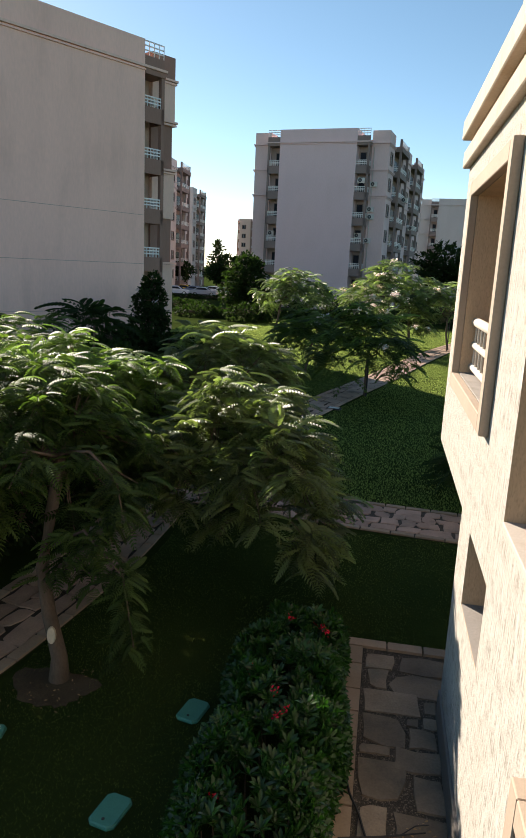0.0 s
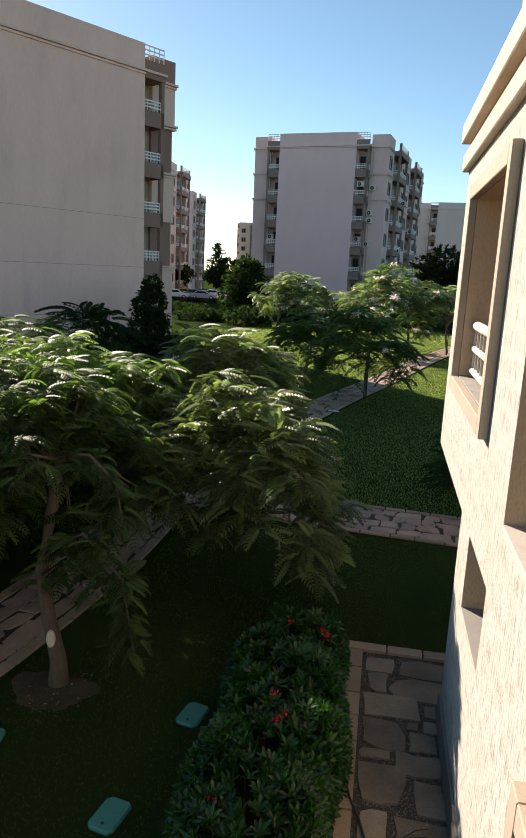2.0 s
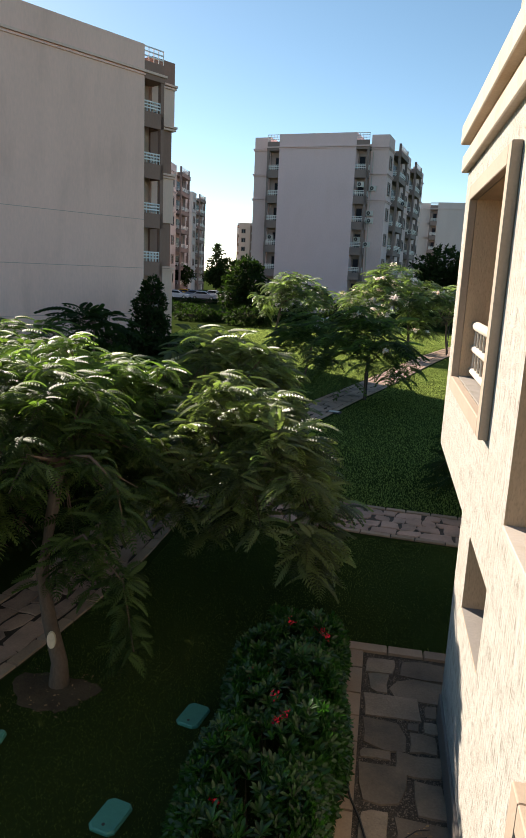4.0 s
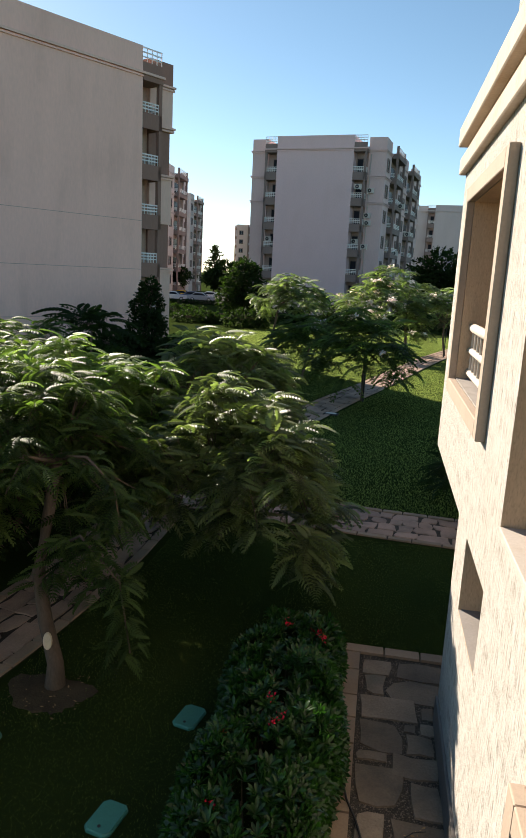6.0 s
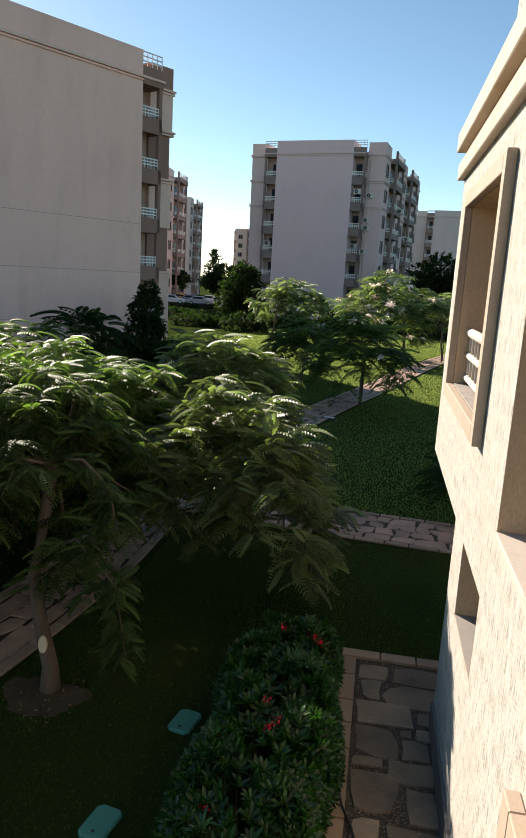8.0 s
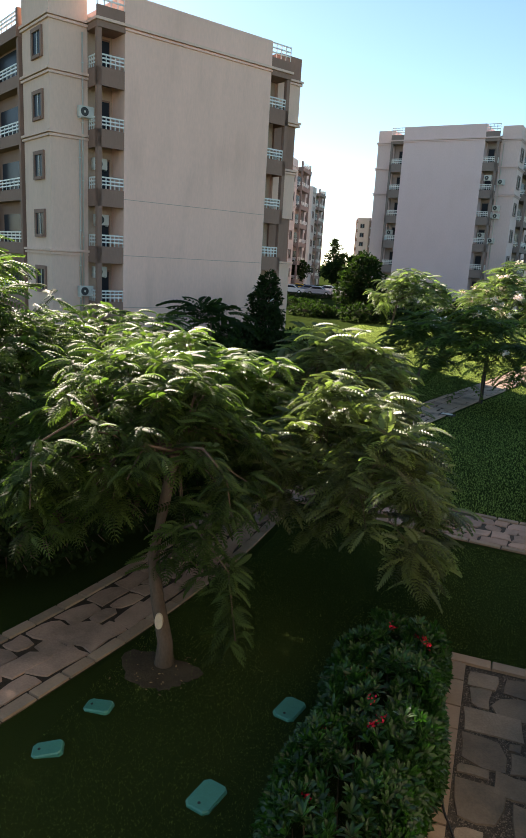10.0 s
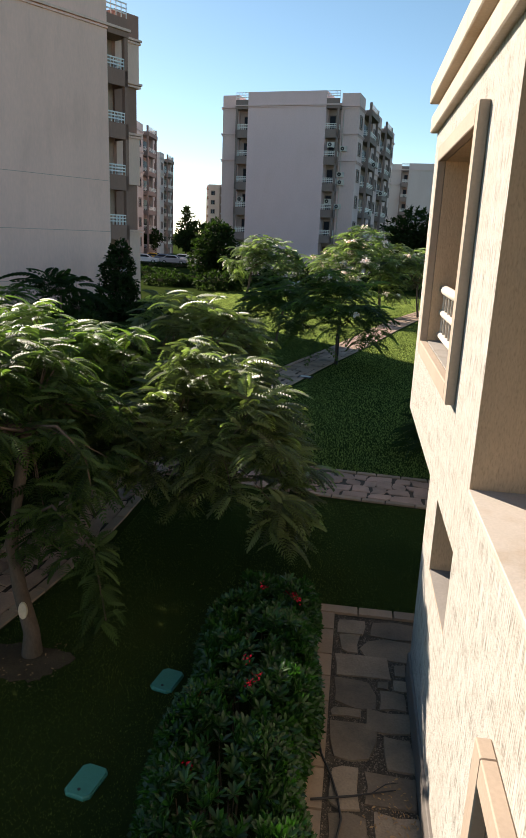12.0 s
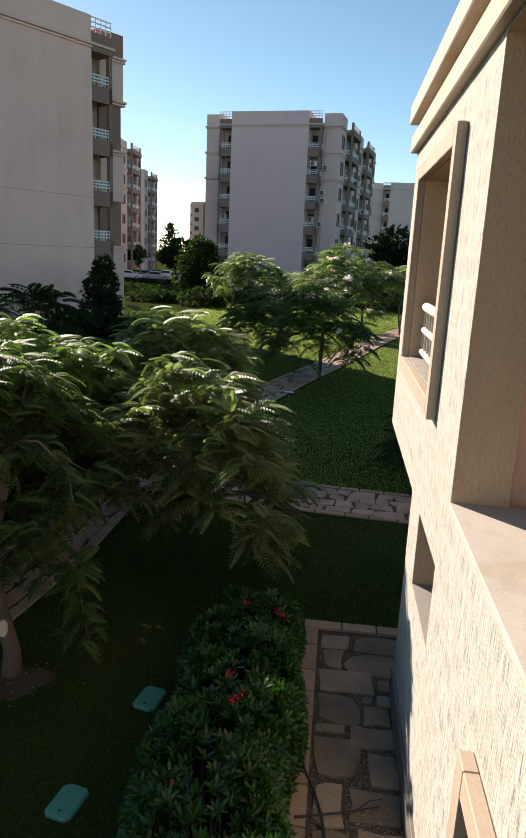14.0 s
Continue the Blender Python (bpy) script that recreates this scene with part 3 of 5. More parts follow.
def feather(pairs, rise, sag):
    """A feathery leaf one metre long in one piece: a stalk with side leaflets that droop on both sides, as quads."""
    v, f = [], []

    def arch(x):
        return rise * x - sag * x * x

    gap = 0.90 / pairs
    for i in range(pairs + 1):
        x = 0.10 + gap * i if i else 0.0
        v += [(x, -0.006, arch(x)), (x, 0.006, arch(x))]
        if i:
            f.append((2 * i - 2, 2 * i, 2 * i + 1, 2 * i - 1))
    for i in range(1, pairs + 1):
        x = 0.10 + gap * i
        n = 0.25 * math.sin(math.pi * (0.2 + 0.72 * (i - 1) / (pairs - 1))) + 0.02
        w = gap * 0.47
        for s in (-1, 1):
            k, z, root = len(v), arch(x), 2 * i + (0 if s < 0 else 1)
            v += [(x + w, s * 0.02, z), (x + 0.05 + w, s * n * 0.5, z + 0.028), (x + 0.05 - w, s * n * 0.5, z + 0.022),
                  (x + 0.13 + w * 0.4, s * n, z - 0.055), (x + 0.13 - w * 0.6, s * n, z - 0.06)]
            f += [(root, k, k + 1, k + 2), (k + 2, k + 1, k + 3, k + 4)]
    return np.array(v), np.array(f)


FEATHER_NEAR, FEATHER_FAR = feather(10, 0.30, 0.62), feather(8, 0.30, 0.62)


def fronds(tips, heads, length, per_tip, template, lift=0.25):
    """Rosettes of feathery leaves at tips (m, 3), leaning along heads (m, 3)."""
    m = len(tips)
    n = m * per_tip
    ang = rng.uniform(0, 2 * np.pi, m)[:, None] + np.arange(per_tip)[None] * 2.4 + rng.normal(0, 0.25, (m, per_tip))
    out = np.stack([np.cos(ang), np.sin(ang), rng.normal(lift, 0.30, (m, per_tip))], 2) + 0.55 * heads[:, None, :]
    out = out.reshape(n, 3)
    up = np.tile([0.0, 0.0, 1.0], (n, 1)) + rng.normal(0, 0.16, (n, 3))
    places = np.repeat(tips, per_tip, 0) + rng.normal(0, 0.05, (n, 3))
    return scatter(template[0], template[1], places, frames_of(out, up), np.repeat(np.broadcast_to(length, m), per_tip) * rng.uniform(0.65, 1.15, n))


def dome_tips(centre, radius, top, droop, count, layers=0.7):
    a, r = rng.uniform(0, 2 * np.pi, count), np.sqrt(rng.uniform(0.02, 1, count))
    wob = 1 + 0.2 * np.sin(3 * a + centre[0]) + 0.13 * np.sin(5 * a + centre[1] * 2)
    z = top + 0.16 * radius * np.sin(3.1 * a + 9 * r + centre[0] * 3) * r - droop * r ** 2.2 - layers * rng.uniform(0, 1, count) ** 1.6 + 0.10 * radius * np.sin(4 * a + 6 * r) + 0.05 * radius * np.sin(11 * a + 13 * r)
    x, y = np.cos(a) * r * wob, np.sin(a) * r * wob
    tips = np.stack([centre[0] + radius * x, centre[1] + radius * y, z], 1)
    heads = np.stack([x, y, -0.75 * r ** 1.5], 1)
    return tips, heads


def feather_tree(label, base, fork, centre, radius, top, droop, count, seed, length=0.5, per_tip=7, near=True, mat=None, trunk_r=0.09, layers=0.7,
                 flowers=0, stake=None, group="feathery trees", extra=None, bend=0.0, branches=(), lift=0.25):
    """An umbrella tree: tapered trunk, limbs, twigs and a crown of feathery leaves."""
    global rng
    rng = np.random.default_rng(seed)
    root = thing("poinciana_tree", label, "tree", pose(base[0], base[1], 0), group=group)
    o = np.array([base[0], base[1], 0.0])
    b = Vector((0, 0, -0.05))
    f = Vector(fork) - Vector(o)
    mid = b.lerp(f, 0.5) + Vector((rng.normal(0, 0.06), rng.normal(0, 0.06), 0)) + Vector((bend, 0, 0))
    low = b.lerp(f, 0.12)
    tr = Build().tube([b, low, b.lerp(mid, 0.6), mid, mid.lerp(f, 0.5), f], [trunk_r * 1.55, trunk_r * 1.12, trunk_r, trunk_r * 0.92, trunk_r * 0.86, trunk_r * 0.8], 12)
    part("trunk", tr, bark_mat, root, smooth=True)
    tips, heads = dome_tips(centre, radius, top, droop, count, layers)
    if extra is not None:
        tips, heads = np.vstack([tips, extra[0]]), np.vstack([heads, extra[1]])
    local = tips - o
    for line in branches:
        pts = [Vector(q) - Vector(o) for q in line]
        part("branch", Build().tube(pts, [0.022 - 0.014 * k / (len(pts) - 1) for k in range(len(pts))], 6), bark_mat, root, smooth=True)
    limbs = 6
    nodes = []
    for i in range(limbs):
        a = 2 * math.pi * (i + rng.uniform(-0.25, 0.25)) / limbs
        r = radius * rng.uniform(0.5, 0.68)
        e = Vector((centre[0] + math.cos(a) * r, centre[1] + math.sin(a) * r, top - droop * 0.35 - layers * 0.7)) - Vector(o)
        m1 = f.lerp(e, 0.45) + Vector((0, 0, 0.12 * (e - f).length))
        part("limb", Build().tube([f, f.lerp(m1, 0.5), m1, e], [trunk_r * 0.62, trunk_r * 0.5, trunk_r * 0.38, trunk_r * 0.22], 7), bark_mat, root, smooth=True)
        nodes += [f.lerp(m1, 0.7), m1, m1.lerp(e, 0.5), e]
    tw = Build()
    for p in local[:: 1 if near else 2]:
        p = Vector(p)
        q = min(nodes, key=lambda n: (n - p).length)
        if (q - p).length > 1.0:
            continue
        m1 = q.lerp(p, 0.55) + Vector((0, 0, 0.06))
        tw.tube([q, m1, p], [trunk_r * 0.16, trunk_r * 0.1, 0.006], 4)
    tagged(part("twig", tw, bark_mat, root), kind="stuff")
    size = np.full(len(local), length)
    size[count:] = length * 0.85
    v, fc = fronds(local, heads, size, per_tip, FEATHER_NEAR if near else FEATHER_FAR, lift)
    tagged(part("crown", soup("crown", v, fc, mat or frond_mat), None, root), "dense feathery green leaves", kind="stuff")
    if flowers:
        pick = rng.choice(count, flowers)
        n = flowers * 26
        c = np.repeat(local[pick] + [0, 0, 0.12], 26, 0) + rng.normal(0, 0.13, (n, 3)) * [1, 1, 0.5]
        t = frames_of(rng.normal(0, 1, (n, 3)), rng.normal(0, 1, (n, 3)))
        v, fc = scatter(PETAL[0], PETAL[1], c, t, rng.uniform(0.07, 0.14, n))
        tagged(part("blossom", soup("blossom", v, fc, flower_pink), None, root), "pale pink blossom clusters", kind="stuff")
    if stake:
        sx, sy, h = stake
        part("stake", Build().tube([(sx - base[0], sy - base[1], 0), (sx - base[0] + 0.02, sy - base[1], h)], [0.035, 0.03], 8), stake_mat, root, "dark wooden support stake")
    return root


PETAL = (np.array([(-0.5, -0.35, 0), (0.5, -0.45, 0.1), (0.6, 0.4, 0), (-0.4, 0.45, 0.12)]), np.array([(0, 1, 2, 3)]))
LEAF = (np.array([(0, 0, 0), (0.35, -0.16, 0.05), (0.75, -0.2, 0.06), (1.0, 0.0, -0.02), (0.75, 0.2, 0.06), (0.35, 0.16, 0.05), (0.4, 0, 0.01), (0.75, 0, 0.0)]),
        np.array([(0, 1, 6, 5), (1, 2, 7, 6), (6, 7, 4, 5), (2, 3, 4, 7)]))

LEAF_SLIM = (LEAF[0] * [1, 0.62, 1], LEAF[1])


def leafy_mass(name, label, category, base, lobes, count, size, mat, seed, trunk=None, group="", per=5):
    """A shrub or round tree: short twigs with leaf rosettes over uneven lobes (x, y, z, rx, ry, rz), relative to its base."""
    r = np.random.default_rng(seed)
    root = thing(name, label, category, pose(base[0], base[1], 0), group=group)
    if trunk:
        h, rad = trunk
        part("trunk", Build().tube([(0, 0, -0.05), (0.05, 0.02, h * 0.5), (0.0, 0.05, h)], [rad, rad * 0.8, rad * 0.5], 8), bark_mat, root, smooth=True)
    pts, outs, tw = [], [], Build()
    share = np.array([l[3] * l[4] + l[4] * l[5] + l[3] * l[5] for l in lobes])
    for l, s in zip(lobes, share / share.sum()):
        n = max(20, int(count * s))
        d = r.normal(0, 1, (n, 3))
        d /= np.linalg.norm(d, axis=1, keepdims=True)
        wob = 1 + 0.13 * np.sin(5 * d[:, 0] + 3 * d[:, 2] + l[0]) + 0.12 * np.sin(7 * d[:, 1] + 4 * d[:, 2] + l[1])
        rad = wob * (1 - 0.35 * r.uniform(0, 1, n) ** 2)
        p = np.array(l[:3]) + d * rad[:, None] * np.array(l[3:])
        keep = p[:, 2] > 0.03
        pts.append(p[keep])
        outs.append(d[keep])
        for p1, d1 in list(zip(p[keep], d[keep]))[:60]:
            tw.tube([tuple(np.array(l[:3]) + (p1 - np.array(l[:3])) * 0.25), tuple(p1)], [0.02, 0.006], 4)
    tagged(part("twig", tw, bark_mat, root), kind="stuff")
    pts, outs = np.vstack(pts), np.vstack(outs)
    n = len(pts) * per
    ahead = np.repeat(outs, per, 0) * 0.7 + r.normal(0, 0.75, (n, 3))
    up = np.repeat(outs, per, 0) * 0.6 + [0, 0, 0.8] + r.normal(0, 0.3, (n, 3))
    v, f = scatter(LEAF[0], LEAF[1], np.repeat(pts, per, 0), frames_of(ahead, up), size * r.uniform(0.6, 1.2, n))
    tagged(part("foliage", soup("foliage", v, f, mat), None, root), kind="stuff")
    return root


def shoot(line, count, spread, seed):
    """Tips and heads along a hanging branch."""
    r = np.random.default_rng(seed)
    line = np.array(line, float)
    t = np.linspace(0.15, 1, count) * (len(line) - 1)
    i = np.minimum(t.astype(int), len(line) - 2)
    p = line[i] + (line[i + 1] - line[i]) * (t - i)[:, None] + r.normal(0, spread, (count, 3))
    return p, np.tile([0.2, -0.2, -0.9], (count, 1))


HANG_LINE = [(-4.6, 6.85, 1.6), (-4.1, 6.6, 1.95), (-3.55, 6.4, 1.55), (-3.35, 6.2, 0.85)]
NEAR_LINE = [(-4.75, 7.0, 2.6), (-5.5, 6.5, 3.1), (-5.8, 5.9, 2.8), (-5.6, 5.6, 2.2)]
SIDE_LINE = [(-4.6, 6.85, 1.3), (-4.35, 6.65, 1.5), (-4.0, 6.7, 1.35)]
LEFT_LINE = [(-4.62, 7.05, 2.65), (-5.05, 6.7, 2.75), (-5.35, 6.45, 2.35), (-5.4, 6.3, 1.75)]
RIGHT_LINE = [(-4.6, 7.06, 2.7), (-4.2, 7.0, 2.75), (-3.85, 6.95, 2.45), (-3.75, 6.9, 2.0)]
FRONT_LINE = [(-4.6, 7.0, 2.65), (-4.7, 6.5, 2.85), (-4.75, 6.2, 2.5)]
SHOOTS = [shoot(LEFT_LINE, 9, 0.09, 6), shoot(RIGHT_LINE, 8, 0.09, 7), shoot(FRONT_LINE, 6, 0.1, 8), shoot(HANG_LINE, 13, 0.04, 3), shoot(NEAR_LINE, 9, 0.2, 4), shoot(SIDE_LINE, 5, 0.1, 5)]
leaning = feather_tree("leaning feathery tree with a pruned grey-brown trunk", (-4.45, 6.62), (-4.6, 7.06, 2.6), (-5.55, 7.8), 1.5, 3.55, 1.0, 250, 11, 0.37, 8, trunk_r=0.085, layers=1.0,
                       extra=(np.vstack([q[0] for q in SHOOTS]), np.vstack([q[1] for q in SHOOTS])), bend=-0.27, branches=(HANG_LINE, NEAR_LINE, SIDE_LINE, LEFT_LINE, RIGHT_LINE, FRONT_LINE))
scar = Build().prism([(0.055 * math.cos(a), 0.105 * math.sin(a)) for a in [k * math.pi / 7 for k in range(14)]], -0.02, 0.012, 0.01)
part("pruning_scar", scar, cut_mat, leaning, "pale oval pruning scar").matrix_local = pose(-0.04, -0.085, 0.62, 78, 0, 20)
feather_tree("drooping umbrella-shaped feathery tree tied to a dark stake", (-3.7, 11.6), (-3.25, 10.2, 1.9), (-3.05, 9.6), 1.62, 3.12, 1.35, 230, 12, 0.42, 8, trunk_r=0.05,
             stake=(-3.98, 11.9, 1.9), layers=0.95, mat=frond_pale, lift=0.35)
feather_tree("rounded feathery tree beside the stone path", (-3.7, 12.1), (-3.6, 12.0, 2.4), (-3.85, 11.9), 1.45, 3.78, 1.4, 150, 13, 0.45, 7, trunk_r=0.06, mat=frond_pale, lift=0.35)
feather_tree("low spreading feathery tree in the shade", (-7.5, 10.9), (-6.1, 10.5, 2.4), (-5.5, 10.3), 1.5, 3.42, 0.9, 170, 14, 0.42, 8, trunk_r=0.05, layers=0.9, mat=frond_bright)
feather_tree("feathery tree with bright young leaves", (-7.8, 10.2), (-6.8, 10.0, 2.4), (-6.3, 9.8), 1.3, 3.62, 0.9, 110, 15, 0.42, 8, trunk_r=0.06, mat=frond_bright)
feather_tree("wide feathery tree near the block", (-9.4, 12.4), (-9.3, 12.3, 2.2), (-9.0, 12.3), 2.3, 3.75, 1.5, 220, 16, 0.46, 7, trunk_r=0.08, layers=1.2, mat=frond_mat)
feather_tree("tall feathery tree over dark bushes", (-8.9, 9.2), (-8.8, 9.1, 2.2), (-8.5, 9.1), 2.0, 3.75, 1.4, 190, 17, 0.46, 7, trunk_r=0.08, layers=1.2, mat=frond_mat)
feather_tree("tall broad feathery tree shading the stone path", (-9.9, 8.4), (-9.6, 8.3, 3.2), (-9.5, 8.2), 2.1, 5.2, 1.9, 165, 25, 0.46, 6, trunk_r=0.09, layers=1.5)
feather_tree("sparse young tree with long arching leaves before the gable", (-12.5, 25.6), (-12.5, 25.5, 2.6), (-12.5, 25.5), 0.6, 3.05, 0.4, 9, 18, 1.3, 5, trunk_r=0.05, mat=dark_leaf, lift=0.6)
feather_tree("small feathery tree on a slim stake on the lawn", (-1.55, 27.2), (-1.55, 27.1, 1.9), (-1.55, 27.0), 1.6, 3.5, 2.0, 52, 19, 0.9, 6, near=False, trunk_r=0.05, stake=(-1.5, 27.0, 2.2), flowers=3)
feather_tree("leaning feathery tree in half shade", (-4.6, 31.7), (-4.3, 31.8, 1.6), (-4.5, 31.7), 1.8, 2.85, 1.2, 45, 20, 0.9, 6, near=False, trunk_r=0.07, flowers=3)
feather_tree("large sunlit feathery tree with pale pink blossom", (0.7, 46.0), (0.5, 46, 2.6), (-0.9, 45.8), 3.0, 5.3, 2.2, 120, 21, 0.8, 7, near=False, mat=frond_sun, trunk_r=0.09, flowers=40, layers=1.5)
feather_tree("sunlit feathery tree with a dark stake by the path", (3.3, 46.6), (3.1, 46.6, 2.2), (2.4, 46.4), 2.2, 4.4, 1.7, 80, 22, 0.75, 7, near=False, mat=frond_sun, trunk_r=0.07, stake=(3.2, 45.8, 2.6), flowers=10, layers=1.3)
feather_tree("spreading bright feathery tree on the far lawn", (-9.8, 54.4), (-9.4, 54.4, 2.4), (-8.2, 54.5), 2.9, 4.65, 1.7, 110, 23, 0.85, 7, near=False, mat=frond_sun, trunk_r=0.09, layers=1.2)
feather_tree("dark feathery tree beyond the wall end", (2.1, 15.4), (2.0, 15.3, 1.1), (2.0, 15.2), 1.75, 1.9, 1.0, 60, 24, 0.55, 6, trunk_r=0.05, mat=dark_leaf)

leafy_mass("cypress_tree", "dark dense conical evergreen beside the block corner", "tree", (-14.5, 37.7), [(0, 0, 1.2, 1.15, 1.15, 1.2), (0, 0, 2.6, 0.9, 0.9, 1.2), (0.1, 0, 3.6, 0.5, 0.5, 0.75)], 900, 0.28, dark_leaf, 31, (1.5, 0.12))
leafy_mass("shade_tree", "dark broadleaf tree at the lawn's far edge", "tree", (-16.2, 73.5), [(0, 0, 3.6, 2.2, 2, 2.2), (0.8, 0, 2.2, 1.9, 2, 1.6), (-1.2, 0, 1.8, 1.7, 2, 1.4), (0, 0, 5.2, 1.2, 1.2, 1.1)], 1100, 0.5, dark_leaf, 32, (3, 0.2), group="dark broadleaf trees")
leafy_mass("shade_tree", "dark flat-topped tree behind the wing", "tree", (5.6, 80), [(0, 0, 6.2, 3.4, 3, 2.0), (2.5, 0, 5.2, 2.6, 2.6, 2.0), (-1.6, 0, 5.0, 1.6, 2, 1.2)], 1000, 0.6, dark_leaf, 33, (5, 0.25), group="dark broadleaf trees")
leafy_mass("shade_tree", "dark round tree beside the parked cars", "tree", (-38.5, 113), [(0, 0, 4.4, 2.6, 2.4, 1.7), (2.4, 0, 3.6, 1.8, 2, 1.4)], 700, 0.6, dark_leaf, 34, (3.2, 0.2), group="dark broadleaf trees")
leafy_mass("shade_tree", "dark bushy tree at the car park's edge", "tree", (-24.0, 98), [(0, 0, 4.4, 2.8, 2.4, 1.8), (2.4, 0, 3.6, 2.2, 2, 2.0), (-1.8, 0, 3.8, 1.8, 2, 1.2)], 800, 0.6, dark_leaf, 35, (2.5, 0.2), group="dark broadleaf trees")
# the first two are added: dark cover standing in for shaded bare lawn
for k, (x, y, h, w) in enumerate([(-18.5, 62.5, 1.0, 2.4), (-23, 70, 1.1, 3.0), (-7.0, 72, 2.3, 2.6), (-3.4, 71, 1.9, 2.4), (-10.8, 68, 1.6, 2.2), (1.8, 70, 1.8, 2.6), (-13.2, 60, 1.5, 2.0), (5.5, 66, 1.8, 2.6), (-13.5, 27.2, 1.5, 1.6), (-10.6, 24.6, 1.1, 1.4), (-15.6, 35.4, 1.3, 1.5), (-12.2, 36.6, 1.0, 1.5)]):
    leafy_mass("shrub", "dark green rounded shrub and shade stand-in on the far lawn", "shrub", (x, y), [(0, 0, h * 0.5, w, 1.2, h * 0.55), (w * 0.5, 0.3, h * 0.4, w * 0.6, 1.0, h * 0.6)], 420, 0.34, dark_leaf, 40 + k, group="shrubs on the far lawn")
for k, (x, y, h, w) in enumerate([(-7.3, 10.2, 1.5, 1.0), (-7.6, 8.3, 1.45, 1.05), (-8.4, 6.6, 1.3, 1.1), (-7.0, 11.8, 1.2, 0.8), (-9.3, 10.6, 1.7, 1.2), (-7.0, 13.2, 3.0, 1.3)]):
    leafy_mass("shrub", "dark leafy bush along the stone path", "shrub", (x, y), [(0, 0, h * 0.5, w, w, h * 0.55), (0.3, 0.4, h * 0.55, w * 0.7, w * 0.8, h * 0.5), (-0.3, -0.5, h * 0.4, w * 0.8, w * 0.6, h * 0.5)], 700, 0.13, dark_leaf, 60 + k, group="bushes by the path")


def far_conifer(base, h):
    root = thing("tall_conifer", "tall tiered dark conifer in the distance", "tree", pose(base[0], base[1], 0))
    part("trunk", Build().tube([(0, 0, 0), (0, 0, h)], [0.18, 0.04], 6), bark_mat, root)
    r = np.random.default_rng(5)
    b = []
    for k in range(11):
        z = h * (0.34 + 0.06 * k)
        for j in range(5):
            a, w = 2 * math.pi * (j + r.uniform(-0.4, 0.4)) / 5 + k * 1.3, 3.0 * (1.02 - 0.085 * k) * r.uniform(0.6, 1.15)
            e = (math.cos(a) * w, math.sin(a) * w, z + r.uniform(-0.1, 0.7))
            part("bough", Build().tube([(0, 0, z), e], [0.06, 0.02], 5), bark_mat, root)
            b.append((z, e))
    tips = np.array([(e[0] * t, e[1] * t, z + (e[2] - z) * t) for z, e in b for t in (0.3, 0.5, 0.7, 0.88, 1.0)])
    n = len(tips) * 5
    v, f = scatter(LEAF[0], LEAF[1], np.repeat(tips, 5, 0), frames_of(r.normal(0, 1, (n, 3)) * [1, 1, 0.4], r.normal(0, 1, (n, 3))), r.uniform(0.35, 0.6, n))
    tagged(part("foliage", soup("foliage", v, f, dark_leaf), None, root), kind="stuff")


far_conifer((-33.2, 126), 9.6)
for k in range(5):
    leafy_mass("low_hedge", "dark clipped hedge before the car park", "hedge", (-33.5 + 4.0 * k, 96.5 - 0.6 * k), [(0, 0, 0.25, 2.1, 0.6, 0.32), (0.9, 0.1, 0.28, 1.5, 0.6, 0.32)], 420, 0.2, dark_leaf, 80 + k, group="car park hedges")
tagged(part("lawn_kerb", Build().box(-34, -13, 76.0, 76.25, -0.05, 0.12), kerb_mat), "pale kerb edging the far lawn", "kerb", kind="structure")


